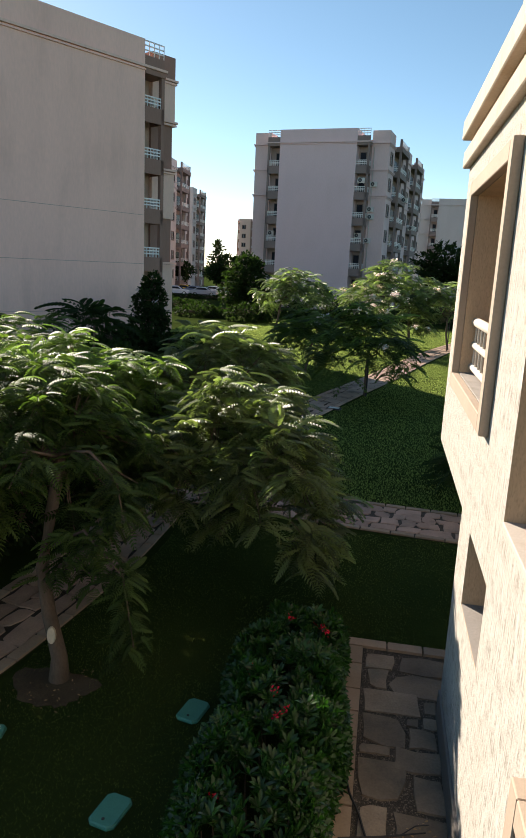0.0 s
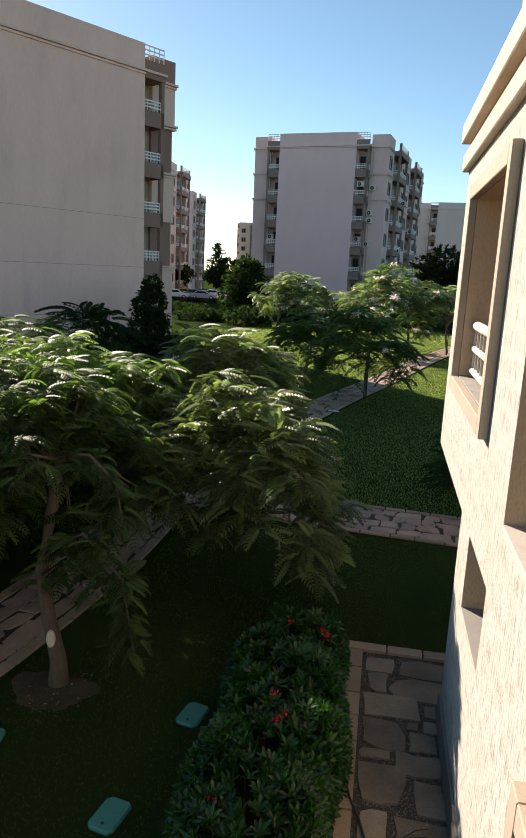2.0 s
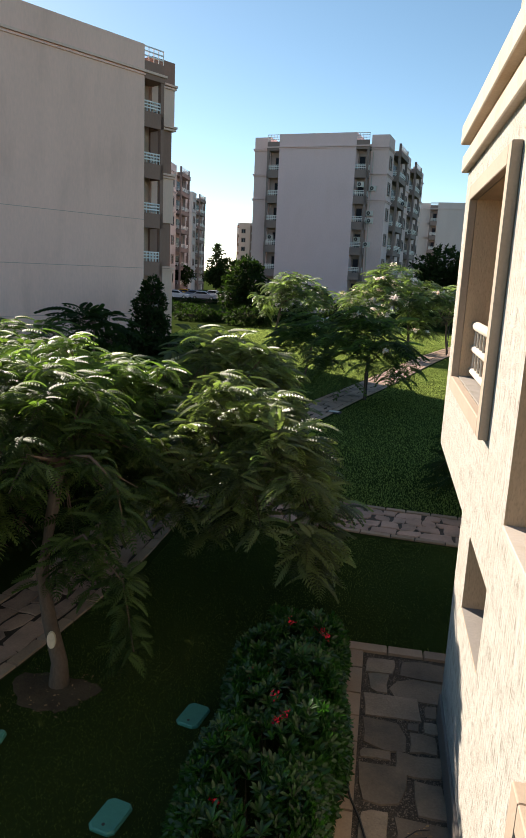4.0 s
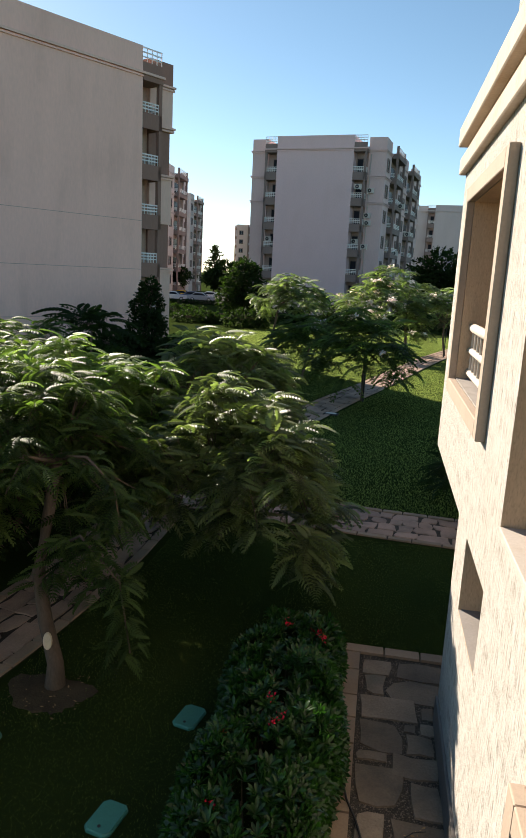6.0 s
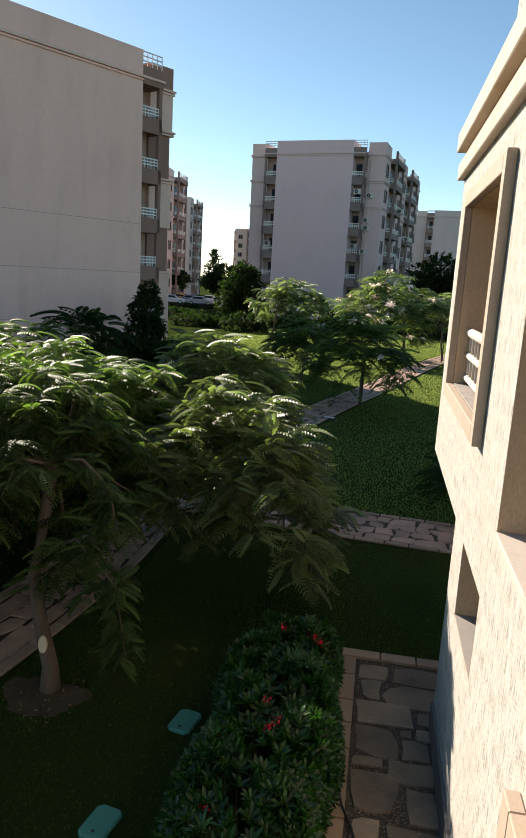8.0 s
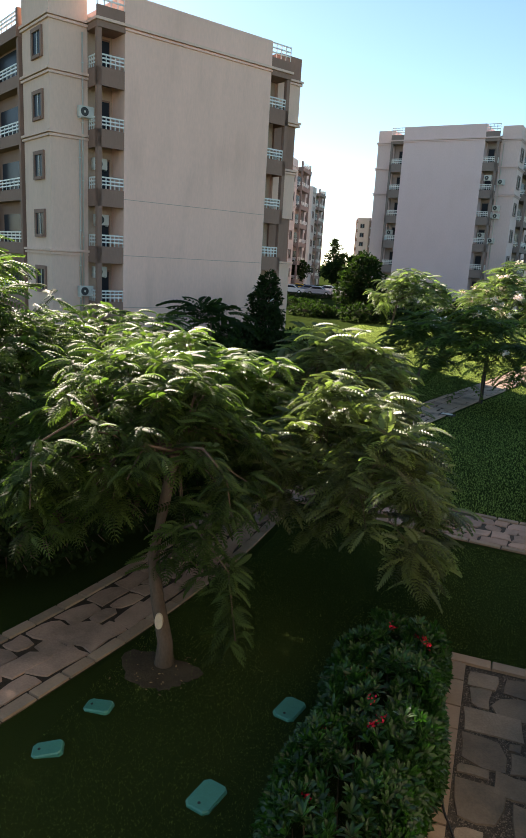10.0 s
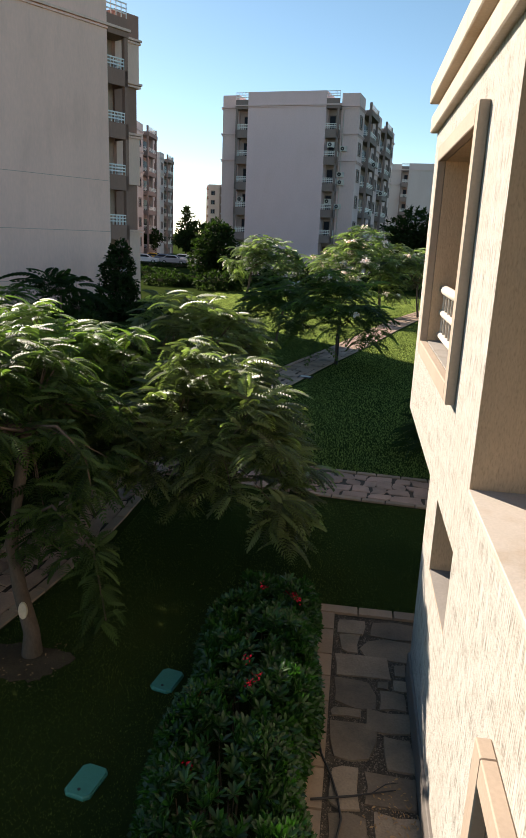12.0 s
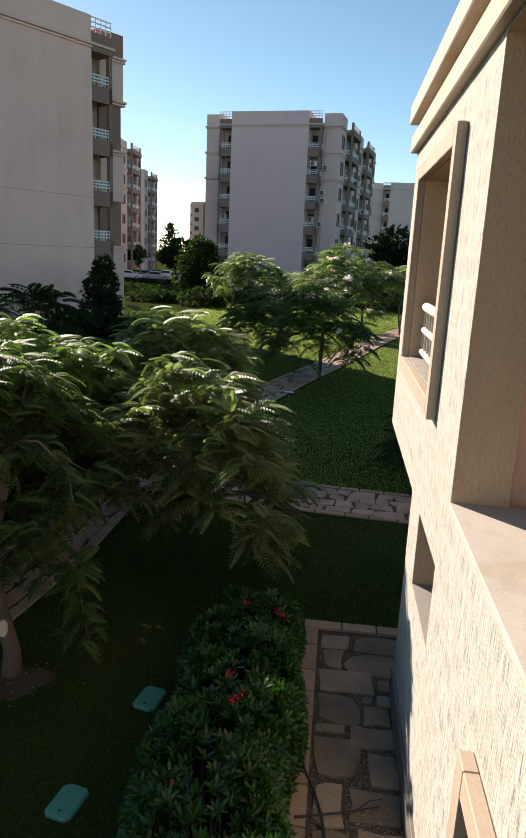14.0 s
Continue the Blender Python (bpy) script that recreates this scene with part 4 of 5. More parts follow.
# ---- flowering hedge ----
def hedge():
    r = np.random.default_rng(9)
    root = thing("flowering_hedge", "clipped glossy green hedge with small red flower clusters", "hedge", pose(-1.69, 5.33, 0))
    x0, x1, y0, y1, h = -0.62, 0.60, -2.6, 2.42, 0.80
    n = 2400
    u = r.uniform(0, 1, n)
    p = np.empty((n, 3))
    p[:, 1] = r.uniform(y0, y1, n)
    a = np.pi * u
    end = np.clip((y1 - p[:, 1]) / 1.2, 0, 1) ** 0.5
    w = (x1 - x0) / 2 * (0.55 + 0.45 * end)
    ex = 0.55
    p[:, 0] = (x0 + x1) / 2 + 0.12 * (1 - end) + w * np.sign(np.cos(a)) * np.abs(np.cos(a)) ** ex
    p[:, 2] = h * (0.8 + 0.2 * end) * np.abs(np.sin(a)) ** ex + 0.07 * np.sin(7 * p[:, 1]) * np.sin(5 * p[:, 0]) + r.normal(0, 0.035, n)
    p[:, 0] += 0.06 * np.sin(3.1 * p[:, 1])
    p[:, 0] += 0.17 * np.clip((-0.7 - p[:, 1]) / 1.0, 0, 1) * np.clip(p[:, 0] / 0.5 + 0.6, 0, 1)
    extra = np.stack([r.uniform(x0 + 0.25, x1 - 0.15, 120), np.full(120, y1 - 0.05) + r.normal(0, 0.05, 120), r.uniform(0.1, 0.7, 120)], 1)
    p = np.vstack([p, extra])
    out = np.stack([p[:, 0] * 1.1, np.where(p[:, 1] > y1 - 0.2, 0.8, 0), p[:, 2] - 0.25], 1) + r.normal(0, 0.25, p.shape)
    out /= np.linalg.norm(out, axis=1, keepdims=True)
    p[:, 2] = np.maximum(p[:, 2], 0.04)
    per = 12
    m = len(p) * per
    side = frames_of(out, np.tile([0.3, 0.5, 1.0], (len(p), 1)))
    ang = (np.arange(per)[None] * 2.4 + r.uniform(0, 6.3, len(p))[:, None]).ravel()
    rise = np.tile(np.linspace(0.15, 1.3, per), len(p))
    S = np.repeat(side, per, 0)
    ahead = S[:, :, 0] * rise[:, None] + S[:, :, 1] * np.cos(ang)[:, None] + S[:, :, 2] * np.sin(ang)[:, None]
    v, f = scatter(LEAF_SLIM[0], LEAF_SLIM[1], np.repeat(p, per, 0), frames_of(ahead, S[:, :, 0]), 0.125 * r.uniform(0.7, 1.15, m))
    tagged(part("foliage", soup("foliage", v, f, hedge_leaf), None, root), kind="stuff")
    tw = Build()
    for k in range(90):
        x, y = r.uniform(x0 + 0.15, x1 - 0.15), r.uniform(y0, y1 - 0.3)
        tw.tube([(x * 0.7, y, 0), (x * 0.9, y + 0.03, 0.35), (x, y + 0.05, 0.66)], [0.012, 0.009, 0.005], 5)
    tagged(part("stem", tw, bark_mat, root), kind="stuff")
    for x, y, z in ((0.34, 1.75, 0.84), (0.2, 1.95, 0.8), (-0.1, 2.05, 0.78), (-0.32, 0.75, 0.86), (-0.05, 0.45, 0.88), (0.05, 0.1, 0.88), (-0.42, -0.1, 0.82), (0.52, 0.42, 0.72), (-0.3, -0.95, 0.84), (0.5, 0.6, 0.62), (-0.22, 0.95, 0.82), (0.1, 0.2, 0.88), (-0.38, 0.9, 0.8), (0.3, 1.85, 0.84), (-0.4, -0.15, 0.84)):
        k = 26
        c = np.array([x, y, z]) + r.normal(0, 0.022, (k, 3))
        v, f = scatter(PETAL[0], PETAL[1], c, frames_of(r.normal(0, 1, (k, 3)) + [0, 0, 0.6], r.normal(0, 1, (k, 3))), r.uniform(0.014, 0.028, k))
        tagged(part("flower", soup("flower", v, f, flower_red), None, root), "small red flower cluster", kind="stuff")


hedge()


# ---- manhole lids ----
def lid(x, y, turn, tilt, size=1.0, group="turquoise covers"):
    root = thing("manhole_cover", "turquoise plastic cover set in the lawn", "cover", pose(x, y, 0.012, tilt, 0, turn), group=group)
    w, d, c = 0.128 * size, 0.19 * size, 0.045 * size
    pts = [(w - c, -d), (w, -d + c), (w, d - c), (w - c, d), (-w + c, d), (-w, d - c), (-w, -d + c), (-w + c, -d)]
    part("rim", Build().prism([(a * 1.08, b * 1.06) for a, b in pts], -0.08, 0.008, 0.006), lid_mat, root)
    part("lid", Build().prism(pts, 0.008, 0.022, 0.012), lid_mat, root)
    part("bolt", Build().prism([(0.016 * math.cos(t * 0.785), -d + 0.07 + 0.016 * math.sin(t * 0.785)) for t in range(8)], 0.022, 0.027), stake_mat, root, "dark bolt")


lid(-2.73, 6.43, -12, 0)
lid(-3.06, 4.89, -11, 0)
lid(-4.71, 5.58, -82, 4, 0.8)
lid(-4.80, 4.80, -60, 7, 0.8)


# ---- paving ----
def outline_cell(x0, x1, y0, y1, r, wob=0.05, cut=0.0):
    """An uneven stone outline inside a rectangle."""
    pts = [(x0, y0), ((x0 + x1) / 2, y0), (x1, y0), (x1, (y0 + y1) / 2), (x1, y1), ((x0 + x1) / 2, y1), (x0, y1), (x0, (y0 + y1) / 2)]
    j = min(x1 - x0, y1 - y0) * wob
    out = [(x + r.uniform(-j, j), y + r.uniform(-j, j)) for x, y in pts]
    for k in (0, 2, 4, 6):
        if r.random() < 0.45:
            c, a = (x0 + x1) / 2, (y0 + y1) / 2
            q = r.uniform(0.05, 0.18 + cut)
            out[k] = (out[k][0] + (c - out[k][0]) * q, out[k][1] + (a - out[k][1]) * q)
    return out


def stone(name, outline, z0, z1, mat, parent):
    return part(name, Build().prism(outline, z0, z1, 0.012), mat, parent)


garden_path = thing("slab_path", "uneven stone slab path with pebble joints beside the wall", "path", kind="structure")
part("joint_bed", Build().box(-0.90, 0.0, 1.5, 7.0, -0.05, 0.014).box(-0.90, 1.6, 7.0, 8.22, -0.05, 0.014), grout_mat, garden_path)
sr = random.Random(4)
for c in ((-0.83, -0.51, 8.0, 8.3), (-0.43, 0.14, 7.97, 8.32), (0.22, 0.75, 7.75, 8.3), (-0.81, -0.58, 7.58, 7.94), (-0.53, 0.10, 7.5, 7.9), (0.18, 0.7, 7.2, 7.68), (-0.85, -0.22, 7.12, 7.5), (-0.15, -0.02, 7.2, 7.42),
          (0.04, 0.5, 7.08, 7.42), (-0.85, -0.4, 6.58, 7.06), (-0.35, -0.24, 6.94, 7.06), (-0.17, -0.01, 6.93, 7.12), (-0.34, -0.05, 6.6, 6.88), (-0.86, -0.56, 6.42, 6.53), (-0.5, -0.03, 6.24, 6.54),
          (-0.84, -0.41, 5.76, 6.34), (-0.3, -0.03, 5.72, 6.16), (-0.85, -0.58, 5.2, 5.68), (-0.5, -0.03, 5.28, 5.64), (-0.84, -0.5, 4.72, 5.14), (-0.44, -0.03, 4.8, 5.2), (-0.84, -0.3, 4.2, 4.64), (-0.24, -0.03, 4.3, 4.7), (-0.84, -0.45, 3.6, 4.12), (-0.38, -0.03, 3.7, 4.2)):
    stone("slab", outline_cell(c[0] - 0.014, c[1] + 0.014, c[2] - 0.216, c[3] - 0.184, sr, 0.07, 0.06), 0.0, sr.uniform(0.026, 0.034), stone_mat, garden_path)
y = 1.6
while y < 8.2:
    e = min(y + sr.uniform(0.42, 0.58), 8.22)
    stone("kerb_tile", [(-1.10, y), (-0.895, y), (-0.895, e - 0.006), (-1.10, e - 0.006)], 0.0, 0.045, kerb_mat, garden_path)
    y = e
x = -1.10
while x < 1.6:
    e = x + sr.uniform(0.45, 0.62)
    stone("kerb_tile", [(x, 8.23), (e - 0.006, 8.23), (e - 0.006, 8.41), (x, 8.41)], 0.0, 0.045, kerb_mat, garden_path)
    x = e


def stone_path(name, label, line, half, lanes, step, mat, seed, single, kerb_w=0.17, bed=None):
    """A path of irregular stones in staggered rows between kerbs, along a curve."""
    r = random.Random(seed)
    root = thing(name, label, "path", kind="structure")
    pts = smooth_line(line, 0.25)
    part("joint_bed", ribbon(pts, half, half, -0.05, 0.012), bed or grout_mat, root)
    acc = [0.0]
    for p, q in zip(pts, pts[1:]):
        acc.append(acc[-1] + math.hypot(q[0] - p[0], q[1] - p[1]))

    def place(s, v):
        s = max(0.0, min(acc[-1] - 1e-4, s))
        i = max(k for k in range(len(acc)) if acc[k] <= s)
        i = min(i, len(pts) - 2)
        t = (s - acc[i]) / (acc[i + 1] - acc[i])
        dx, dy = pts[i + 1][0] - pts[i][0], pts[i + 1][1] - pts[i][1]
        d = math.hypot(dx, dy)
        return (pts[i][0] + dx * t + dy / d * v, pts[i][1] + dy * t - dx / d * v)

    rest = Build()
    made = 0
    inner = half - kerb_w - 0.03
    for lane in range(lanes):
        v0, v1 = -inner + 2 * inner * lane / lanes, -inner + 2 * inner * (lane + 1) / lanes
        s = -r.uniform(0, step)
        while s < acc[-1]:
            e = s + step * r.uniform(0.6, 1.45)
            if e > 0.05:
                g = 0.005
                a0, a1 = v0 + g + r.uniform(-0.05, 0.05) * (lane > 0), v1 - g + r.uniform(-0.05, 0.05) * (lane < lanes - 1)
                o = [place(q, p) for p, q in outline_cell(a0, a1, max(0, s) + g, e - g, r, 0.11, 0.10)]
                if made < single:
                    stone("stone", o, 0.0, r.uniform(0.024, 0.034), mat, root)
                    made += 1
                else:
                    rest.prism(o, 0.0, r.uniform(0.024, 0.034), 0.012)
            s = e
    for side in (-1, 1):
        s = 0.0
        while s < acc[-1] - 0.1:
            e = min(s + r.uniform(0.4, 0.6), acc[-1])
            a, b = sorted((side * half, side * (half - kerb_w)))
            o = [place(s + 0.008, a), place(s + 0.008, b), place(e - 0.008, b), place(e - 0.008, a)]
            o = o[::-1] if sum(p[0] * q[1] - q[0] * p[1] for p, q in zip(o, o[1:] + o[:1])) < 0 else o
            if s < 22:
                stone("kerb_stone", o, 0.0, 0.042, kerb_mat, root)
            else:
                rest.prism(o, 0.0, 0.042, 0.01)
            s = e
    if rest.v:
        tagged(part("far_paving", rest, mat, root), kind="stuff")
    return root


stone_path("stone_path", "winding path of worn pinkish flagstones with soil joints and kerbs", MAIN_LINE, 0.71, 3, 0.55, stone_worn, 5, 110, bed=soil_joint)
stone_path("stone_path", "short path of pinkish irregular flagstones crossing the lawn", CROSS_LINE, 0.82, 4, 0.46, stone_pink, 6, 200, 0.13, bed=path_joint)

# pebbles pressed into the joints of the slab path
pr = np.random.default_rng(31)
PEBBLE = (np.array([(-1, -1, 0), (1, -1, 0), (1, 1, 0), (-1, 1, 0), (-0.55, -0.5, 1), (0.5, -0.55, 1), (0.55, 0.5, 1), (-0.5, 0.55, 1)]) * [1, 0.75, 0.8],
          np.array([(4, 5, 6, 7), (0, 1, 5, 4), (1, 2, 6, 5), (2, 3, 7, 6), (3, 0, 4, 7)]))
px, py = pr.uniform(-0.89, 0.0, 10000), pr.uniform(3.4, 8.2, 10000)
pa = pr.uniform(0, 6.283, 10000)
pv, pf = scatter(PEBBLE[0], PEBBLE[1], np.stack([px, py, np.full(10000, 0.011)], 1), frames_of(np.stack([np.cos(pa), np.sin(pa), pa * 0], 1), np.tile([0.0, 0.0, 1.0], (10000, 1))), pr.uniform(0.005, 0.011, 10000))
tagged(part("pebble", soup("pebble", pv, pf, pebble_mat), None, garden_path), "small beige and grey pebbles", kind="stuff")

# soil ring round the leaning tree
ring = [(-4.45 + 0.5 * math.cos(a) * (1 + 0.22 * math.sin(3 * a)), 6.45 + 0.42 * math.sin(a) * (1 + 0.2 * math.cos(2 * a))) for a in [k * math.pi / 24 for k in range(48)]]
ring = [(p[0] + pr.normal(0, 0.018), p[1] + pr.normal(0, 0.018)) for p in ring]
tagged(part("soil_patch", Build().prism(ring, -0.02, 0.006, 0.02), soil_mat), "bare soil patch round the tree trunk", "soil", kind="structure")


# ---- grass blades on the nearer lawn ----
def grass():
    r = np.random.default_rng(12)
    n = 100000
    x, y = r.uniform(-5.0, 1.8, n), 3.0 + 10.0 * r.uniform(0, 1, n) ** 0.9
    keep = ~((x > -1.12) & (y < 8.43)) & ~((x < -4.55) & (y > 9)) & (y < 12.3)
    x, y = x[keep], y[keep]
    keep = ~((x + 4.45) ** 2 / 0.17 + (y - 6.45) ** 2 / 0.11 < 1)
    for cx, cy in ((-2.73, 6.43), (-3.06, 4.89), (-4.71, 5.58), (-4.80, 4.80)):
        keep &= (x - cx) ** 2 + (y - cy) ** 2 > 0.05
    left = np.interp(y, [1.5, 5.0, 7.5, 10.0, 13.3], [-6.9, -6.2, -5.72, -5.42, -5.3]) + 0.76
    keep &= x > left
    x, y = x[keep], y[keep]
    n = len(x)
    t = np.array([(-0.5, 0, 0), (0.5, 0, 0), (0.15, 0.5, 1.0)]) * [0.005, 0.014, 0.014]
    a = r.uniform(0, 6.283, n)
    turns = np.zeros((n, 3, 3))
    turns[:, 0, 0], turns[:, 0, 1], turns[:, 1, 0], turns[:, 1, 1], turns[:, 2, 2] = np.cos(a), -np.sin(a), np.sin(a), np.cos(a), 1
    v, f = scatter(t, np.array([(0, 1, 2)]), np.stack([x, y, np.zeros(n)], 1), turns, r.uniform(0.5, 1.2, n))
    tagged(part("grass", soup("grass", v, f, grass_mat), None), "short mown grass blades", "grass", kind="stuff")
    n = 540000
    x, y = r.uniform(-13, 7, n), 13.6 + 48 * r.uniform(0, 1, n) ** 1.3
    mid = np.interp(y, [p[1] for p in MAIN_LINE], [p[0] for p in MAIN_LINE])
    keep = (np.abs(x - mid) > 0.85) & (y > 14.25 - 0.08 * (x + 1.8))
    x, y = x[keep], y[keep]
    n = len(x)
    t = np.array([(-0.5, 0, 0), (0.5, 0, 0), (0.15, 0.5, 1.0)]) * [0.0115, 0.042, 0.032]
    a = r.uniform(0, 6.283, n)
    turns = np.zeros((n, 3, 3))
    turns[:, 0, 0], turns[:, 0, 1], turns[:, 1, 0], turns[:, 1, 1], turns[:, 2, 2] = np.cos(a), -np.sin(a), np.sin(a), np.cos(a), 1
    v, f = scatter(t, np.array([(0, 1, 2)]), np.stack([x, y, np.zeros(n)], 1), turns, r.uniform(0.6, 1.3, n))
    tagged(part("grass", soup("grass", v, f, grass_mat), None), "mown grass of the farther lawn", "grass", kind="stuff")


grass_mat = leaf_material("grass_blade", (0.021, 0.030, 0.010), (12.0, 12.0, 10.5), 0.8, 0.05, 0.0)
grass()


# ---- cars, air conditioners and other things on the blocks ----
road = tagged(part("road", Build().box(-70, -16, 102, 122, -0.05, 0.02), asphalt_mat), "grey asphalt car park beyond the lawn", "road", kind="structure")
part("kerb", Build().box(-70, -16, 101.8, 102, -0.05, 0.16), kerb_mat, road)


def car_paint(name, c):
    return material(name, c, 0.25, 0.02, 2, 30, 0.0, spec=0.6)


PAINTS = {"white": car_paint("white_paint", (0.75, 0.75, 0.76)), "silver": car_paint("silver_paint", (0.42, 0.45, 0.50)), "yellow": car_paint("yellow_paint", (0.70, 0.45, 0.05)),
          "blue": car_paint("blue_grey_paint", (0.16, 0.20, 0.28))}
tyre_mat = material("tyre", (0.03, 0.03, 0.03), 0.9)


def car(x, y, turn, colour):
    root = thing("car", f"{colour} parked saloon car", "car", pose(x, y, 0.02, 0, 0, turn), group="parked cars")
    prof = [(-2.1, 0.3), (2.1, 0.3), (2.15, 0.65), (1.9, 0.82), (1.0, 0.9), (0.35, 1.4), (-0.9, 1.42), (-1.6, 0.98), (-2.1, 0.9)]
    b = Build()
    for s in (-1, 1):
        for px, pz in prof:
            b.v.append((px, s * (0.85 if pz < 1.0 else 0.66), pz))
    n = len(prof)
    b.f = [tuple(range(n)), tuple(range(n, 2 * n))] + [(i, (i + 1) % n, n + (i + 1) % n, n + i) for i in range(n)]
    body = part("body", b, PAINTS[colour], root, bevel=0.04)
    for s in (-1, 1):
        part("side_window", Build().prism([(0.78, 0), (0.3, 0.36), (-0.85, 0.38), (-1.3, 0.05)], 0, 0.02), pane_glass, root).matrix_local = pose(0, s * 0.80, 0.97, 90 - s * 20 if s > 0 else 90 + 20, 0, 0)
    part("windscreen", Build().box(-0.34, 0.34, -0.62, 0.62, 0, 0.02), pane_glass, root).matrix_local = pose(0.70, 0, 1.16, 0, 37.5, 0)
    part("rear_window", Build().box(-0.34, 0.34, -0.6, 0.6, 0, 0.02), pane_glass, root).matrix_local = pose(-1.27, 0, 1.22, 0, -32, 0)
    for px in (-1.3, 1.3):
        for s in (-1, 1):
            w = part("wheel", Build().tube([(px, s * 0.72, 0.31), (px, s * 0.87, 0.31)], [0.31, 0.31], 16), tyre_mat, root)
            part("rim", Build().tube([(px, s * 0.86, 0.31), (px, s * 0.885, 0.31)], [0.2, 0.18], 12), white_metal, w)


for x, y, a, c in ((-33.9, 103.8, 6, "white"), (-29.6, 104.2, 8, "silver"), (-31.8, 107.6, 5, "blue"), (-27.0, 107.0, 12, "white"), (-34.4, 110.4, 2, "yellow"), (-29.6, 111.0, 10, "white"), (-25.4, 112, 20, "blue"), (-38.6, 106.5, 4, "white")):
    car(x, y, a, c)


def ac_unit(at, group="air conditioners"):
    root = thing("air_conditioner", "white outdoor air-conditioner unit on the block wall", "air conditioner", at, group=group)
    part("casing", Build().box(-0.42, 0.42, -0.34, -0.04, 0.0, 0.58), plastic_white, root, bevel=0.02)
    g = part("fan_grille", Build().tube([(-0.1, -0.34, 0.29), (-0.1, -0.36, 0.29)], [0.23, 0.22], 20), dark_grille, root, "round dark fan grille")
    part("fan_hub", Build().tube([(-0.1, -0.36, 0.29), (-0.1, -0.372, 0.29)], [0.06, 0.05], 12), plastic_white, g)
    part("bracket", Build().box(-0.36, -0.32, -0.34, 0.0, -0.06, 0.0), white_metal, root)
    part("bracket", Build().box(0.32, 0.36, -0.34, 0.0, -0.06, 0.0), white_metal, root)


def drain_pipe(at, h):
    root = thing("drain_pipe", "thin pale drain pipe fixed to the block wall", "pipe", at, group="drain pipes")
    part("pipe", Build().tube([(0, -0.06, 0), (0, -0.06, h)], [0.045, 0.045], 8), cream_metal, root, smooth=True)
    for k in range(5):
        part("clamp", Build().box(-0.06, 0.06, -0.11, 0.0, h * (0.1 + 0.2 * k), h * (0.1 + 0.2 * k) + 0.05), plastic_white, root)


LEFT_AT, MID_AT = gable_pose(-19.394, 38.37, 59.0), gable_pose(-10.82, 86.12, -9.84)
for x, y, z in ((-6.85, 1.19, 11.9), (-6.9, 1.19, 2.4), (-5.9, 1.49, 9.4), (-5.8, 1.49, 6.4), (-5.9, 1.49, 3.5)):
    ac_unit(LEFT_AT @ pose(x, y, z))
for x, y, z in ((7.0, 1.19, 15.0), (6.8, 1.19, 12.1), (6.9, 1.19, 11.2), (6.7, 1.19, 8.4), (5.7, 0.0, 15.3), (5.4, 1.49, 9.0), (-5.9, 1.49, 3.4), (-6.0, 1.49, 9.0), (9.6, 8.9, 14.0), (9.6, 16.8, 11.0), (9.3, 8.9, 8.0)):
    ac_unit(MID_AT @ pose(x, y, z))


for x, z, h in ((-6.95, 1.2, 14.9), (-7.12, 1.2, 9.6)):
    drain_pipe(LEFT_AT @ pose(x, 1.19, z), h)
for x in (6.75, -6.75):
    drain_pipe(MID_AT @ pose(x, 1.19, 1.0), 18.5)

# ---- small things ----
valve = thing("valve_box", "low dark irrigation valve box with a pale lid", "cover", pose(-2.54, 23.95, 0, 0, 0, -12))
part("box", Build().box(-0.26, 0.26, -0.17, 0.17, -0.05, 0.05), stake_mat, valve, bevel=0.01)
part("lid", Build().box(-0.19, 0.19, -0.10, 0.10, 0.05, 0.065), plastic_white, valve, "pale lid", bevel=0.005)

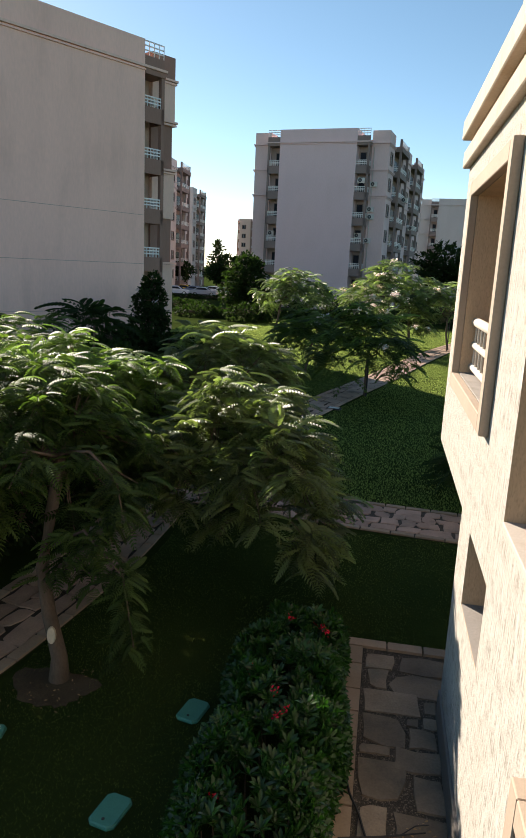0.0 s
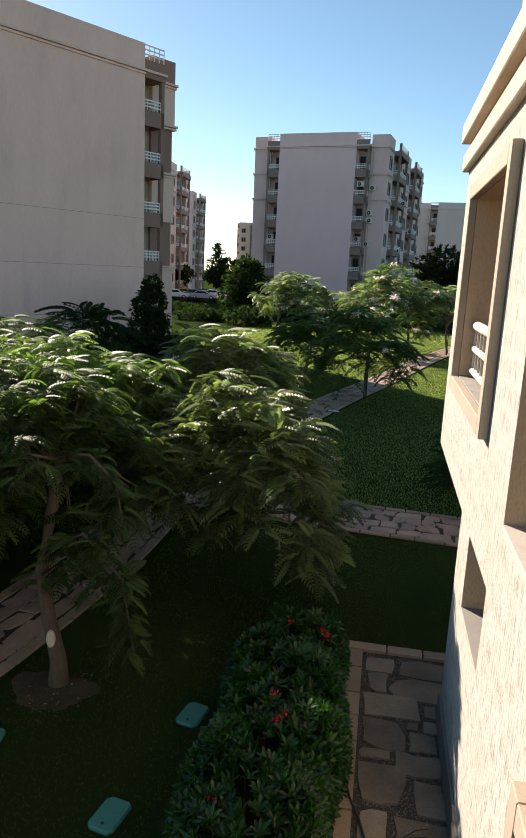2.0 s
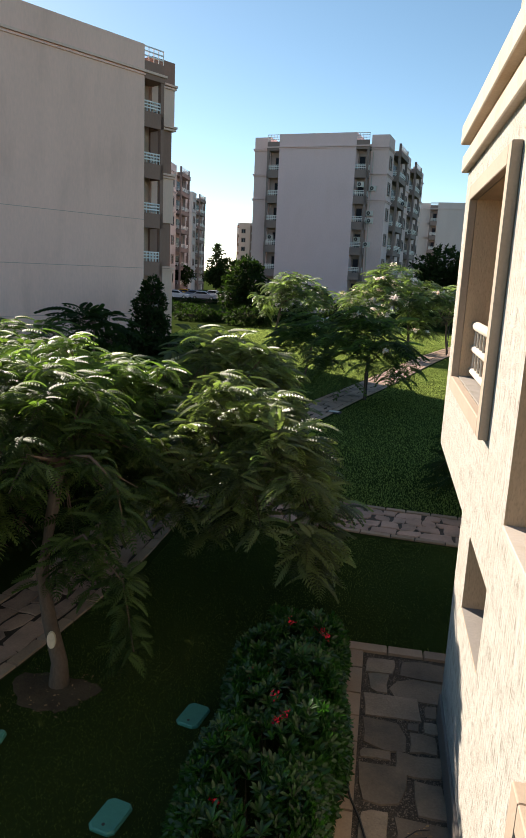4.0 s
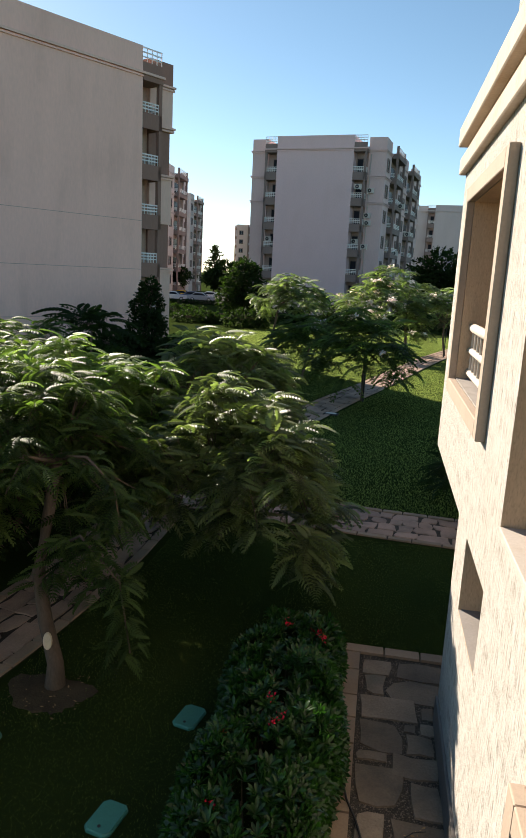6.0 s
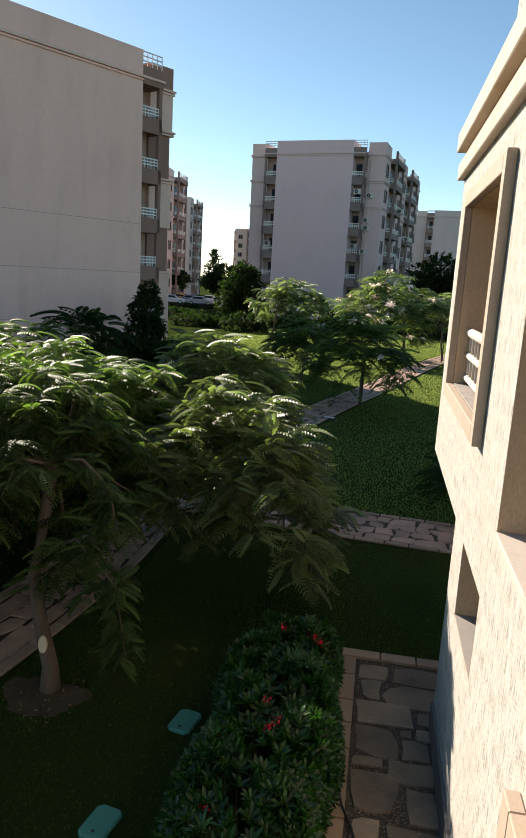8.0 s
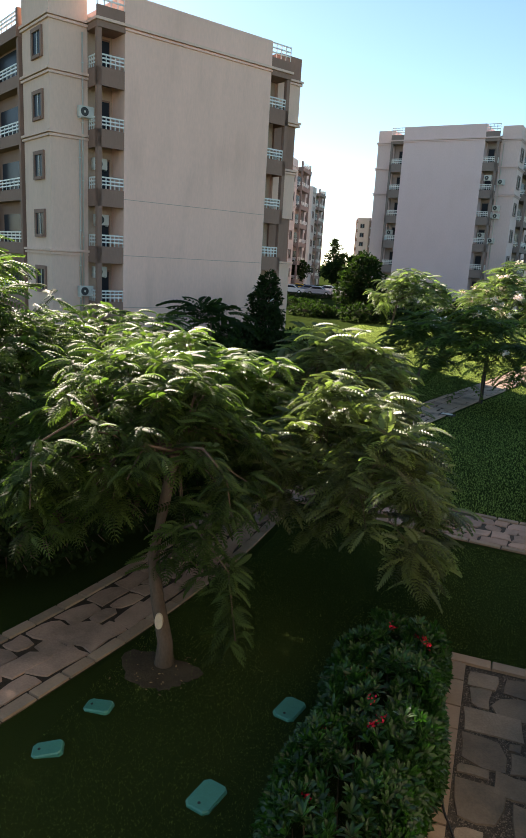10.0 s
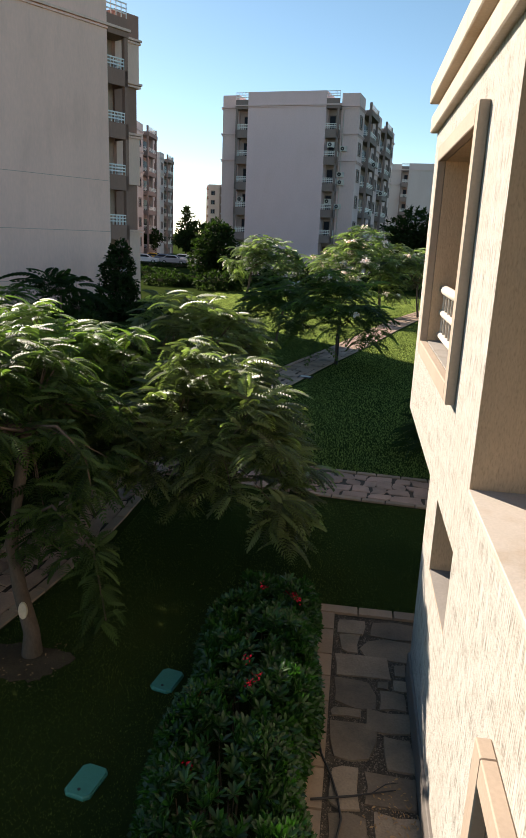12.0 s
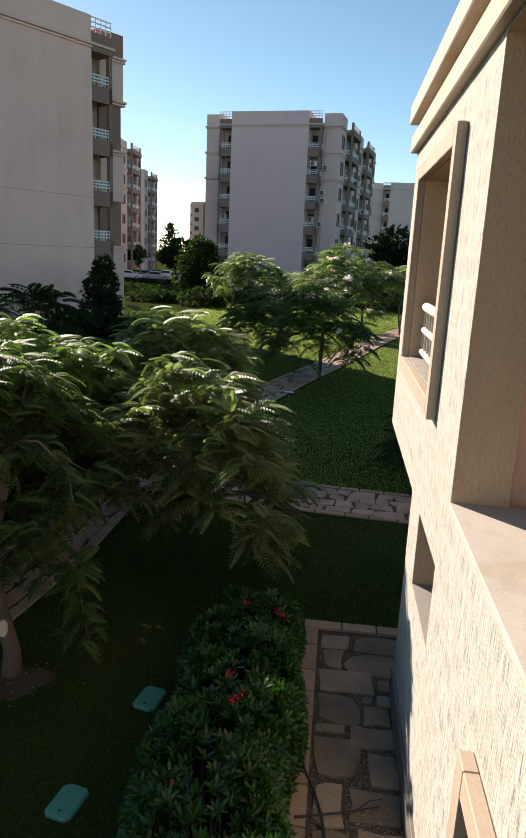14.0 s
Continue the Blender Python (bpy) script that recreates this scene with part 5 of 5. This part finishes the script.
hose = [(-0.97, 5.75, 0.06), (-0.93, 5.58, 0.055), (-0.83, 5.34, 0.05), (-0.76, 5.09, 0.05), (-0.72, 4.85, 0.05), (-0.78, 4.5, 0.05)]
tagged(part("garden_hose", Build().tube(hose, [0.011] * len(hose), 7), stake_mat, smooth=True), "thin black irrigation hose across the slab path", "hose")


twig = tagged(new("fallen_twig"), "thin dark fallen twig across the slab path", "twig")
part("stem", Build().tube([(-1.0, 5.0, 0.075), (-0.62, 5.12, 0.06), (-0.23, 5.26, 0.055)], [0.012, 0.010, 0.006], 6), stake_mat, twig)
part("side_shoot", Build().tube([(-0.45, 5.18, 0.06), (-0.32, 5.30, 0.07), (-0.2, 5.36, 0.05)], [0.006, 0.005, 0.003], 5), stake_mat, twig)


def litter():
    r = np.random.default_rng(21)
    n = 130
    x = np.concatenate([r.normal(-0.25, 0.17, 90), r.uniform(-4.9, -4.0, 40)])
    y = np.concatenate([r.normal(5.05, 0.22, 90), r.uniform(5.95, 6.9, 40)])
    keep = x < -0.05
    x, y = x[keep], y[keep]
    n = len(x)
    z = np.where(x > -1, 0.045, 0.022)
    v, f = scatter(LEAF[0], LEAF[1], np.stack([x, y, z], 1), frames_of(r.normal(0, 1, (n, 3)) * [1, 1, 0.15], np.tile([0, 0, 1.0], (n, 1)) + r.normal(0, 0.3, (n, 3))), r.uniform(0.02, 0.05, n))
    tagged(part("leaf_litter", soup("leaf_litter", v, f, dry_leaf), None), "scattered dry brown leaves on the ground", "leaves", kind="stuff")


dry_leaf = leaf_material("dry_leaf", (0.22, 0.15, 0.09), (0.4, 0.4, 0.3), 0.8)
litter()
r21 = np.random.default_rng(22)
v, f = scatter(LEAF[0], LEAF[1], np.array([[0.25, 3.02, 3.205]] * 5), frames_of(r21.normal(0, 1, (5, 3)), r21.normal(0, 1, (5, 3))), np.full(5, 0.05))
v[:, 2] = np.maximum(v[:, 2], 3.197)
tagged(part("dead_leaf", soup("dead_leaf", v, f, dry_leaf), None), "crumpled dead brown leaf lying on the sill", "leaf")
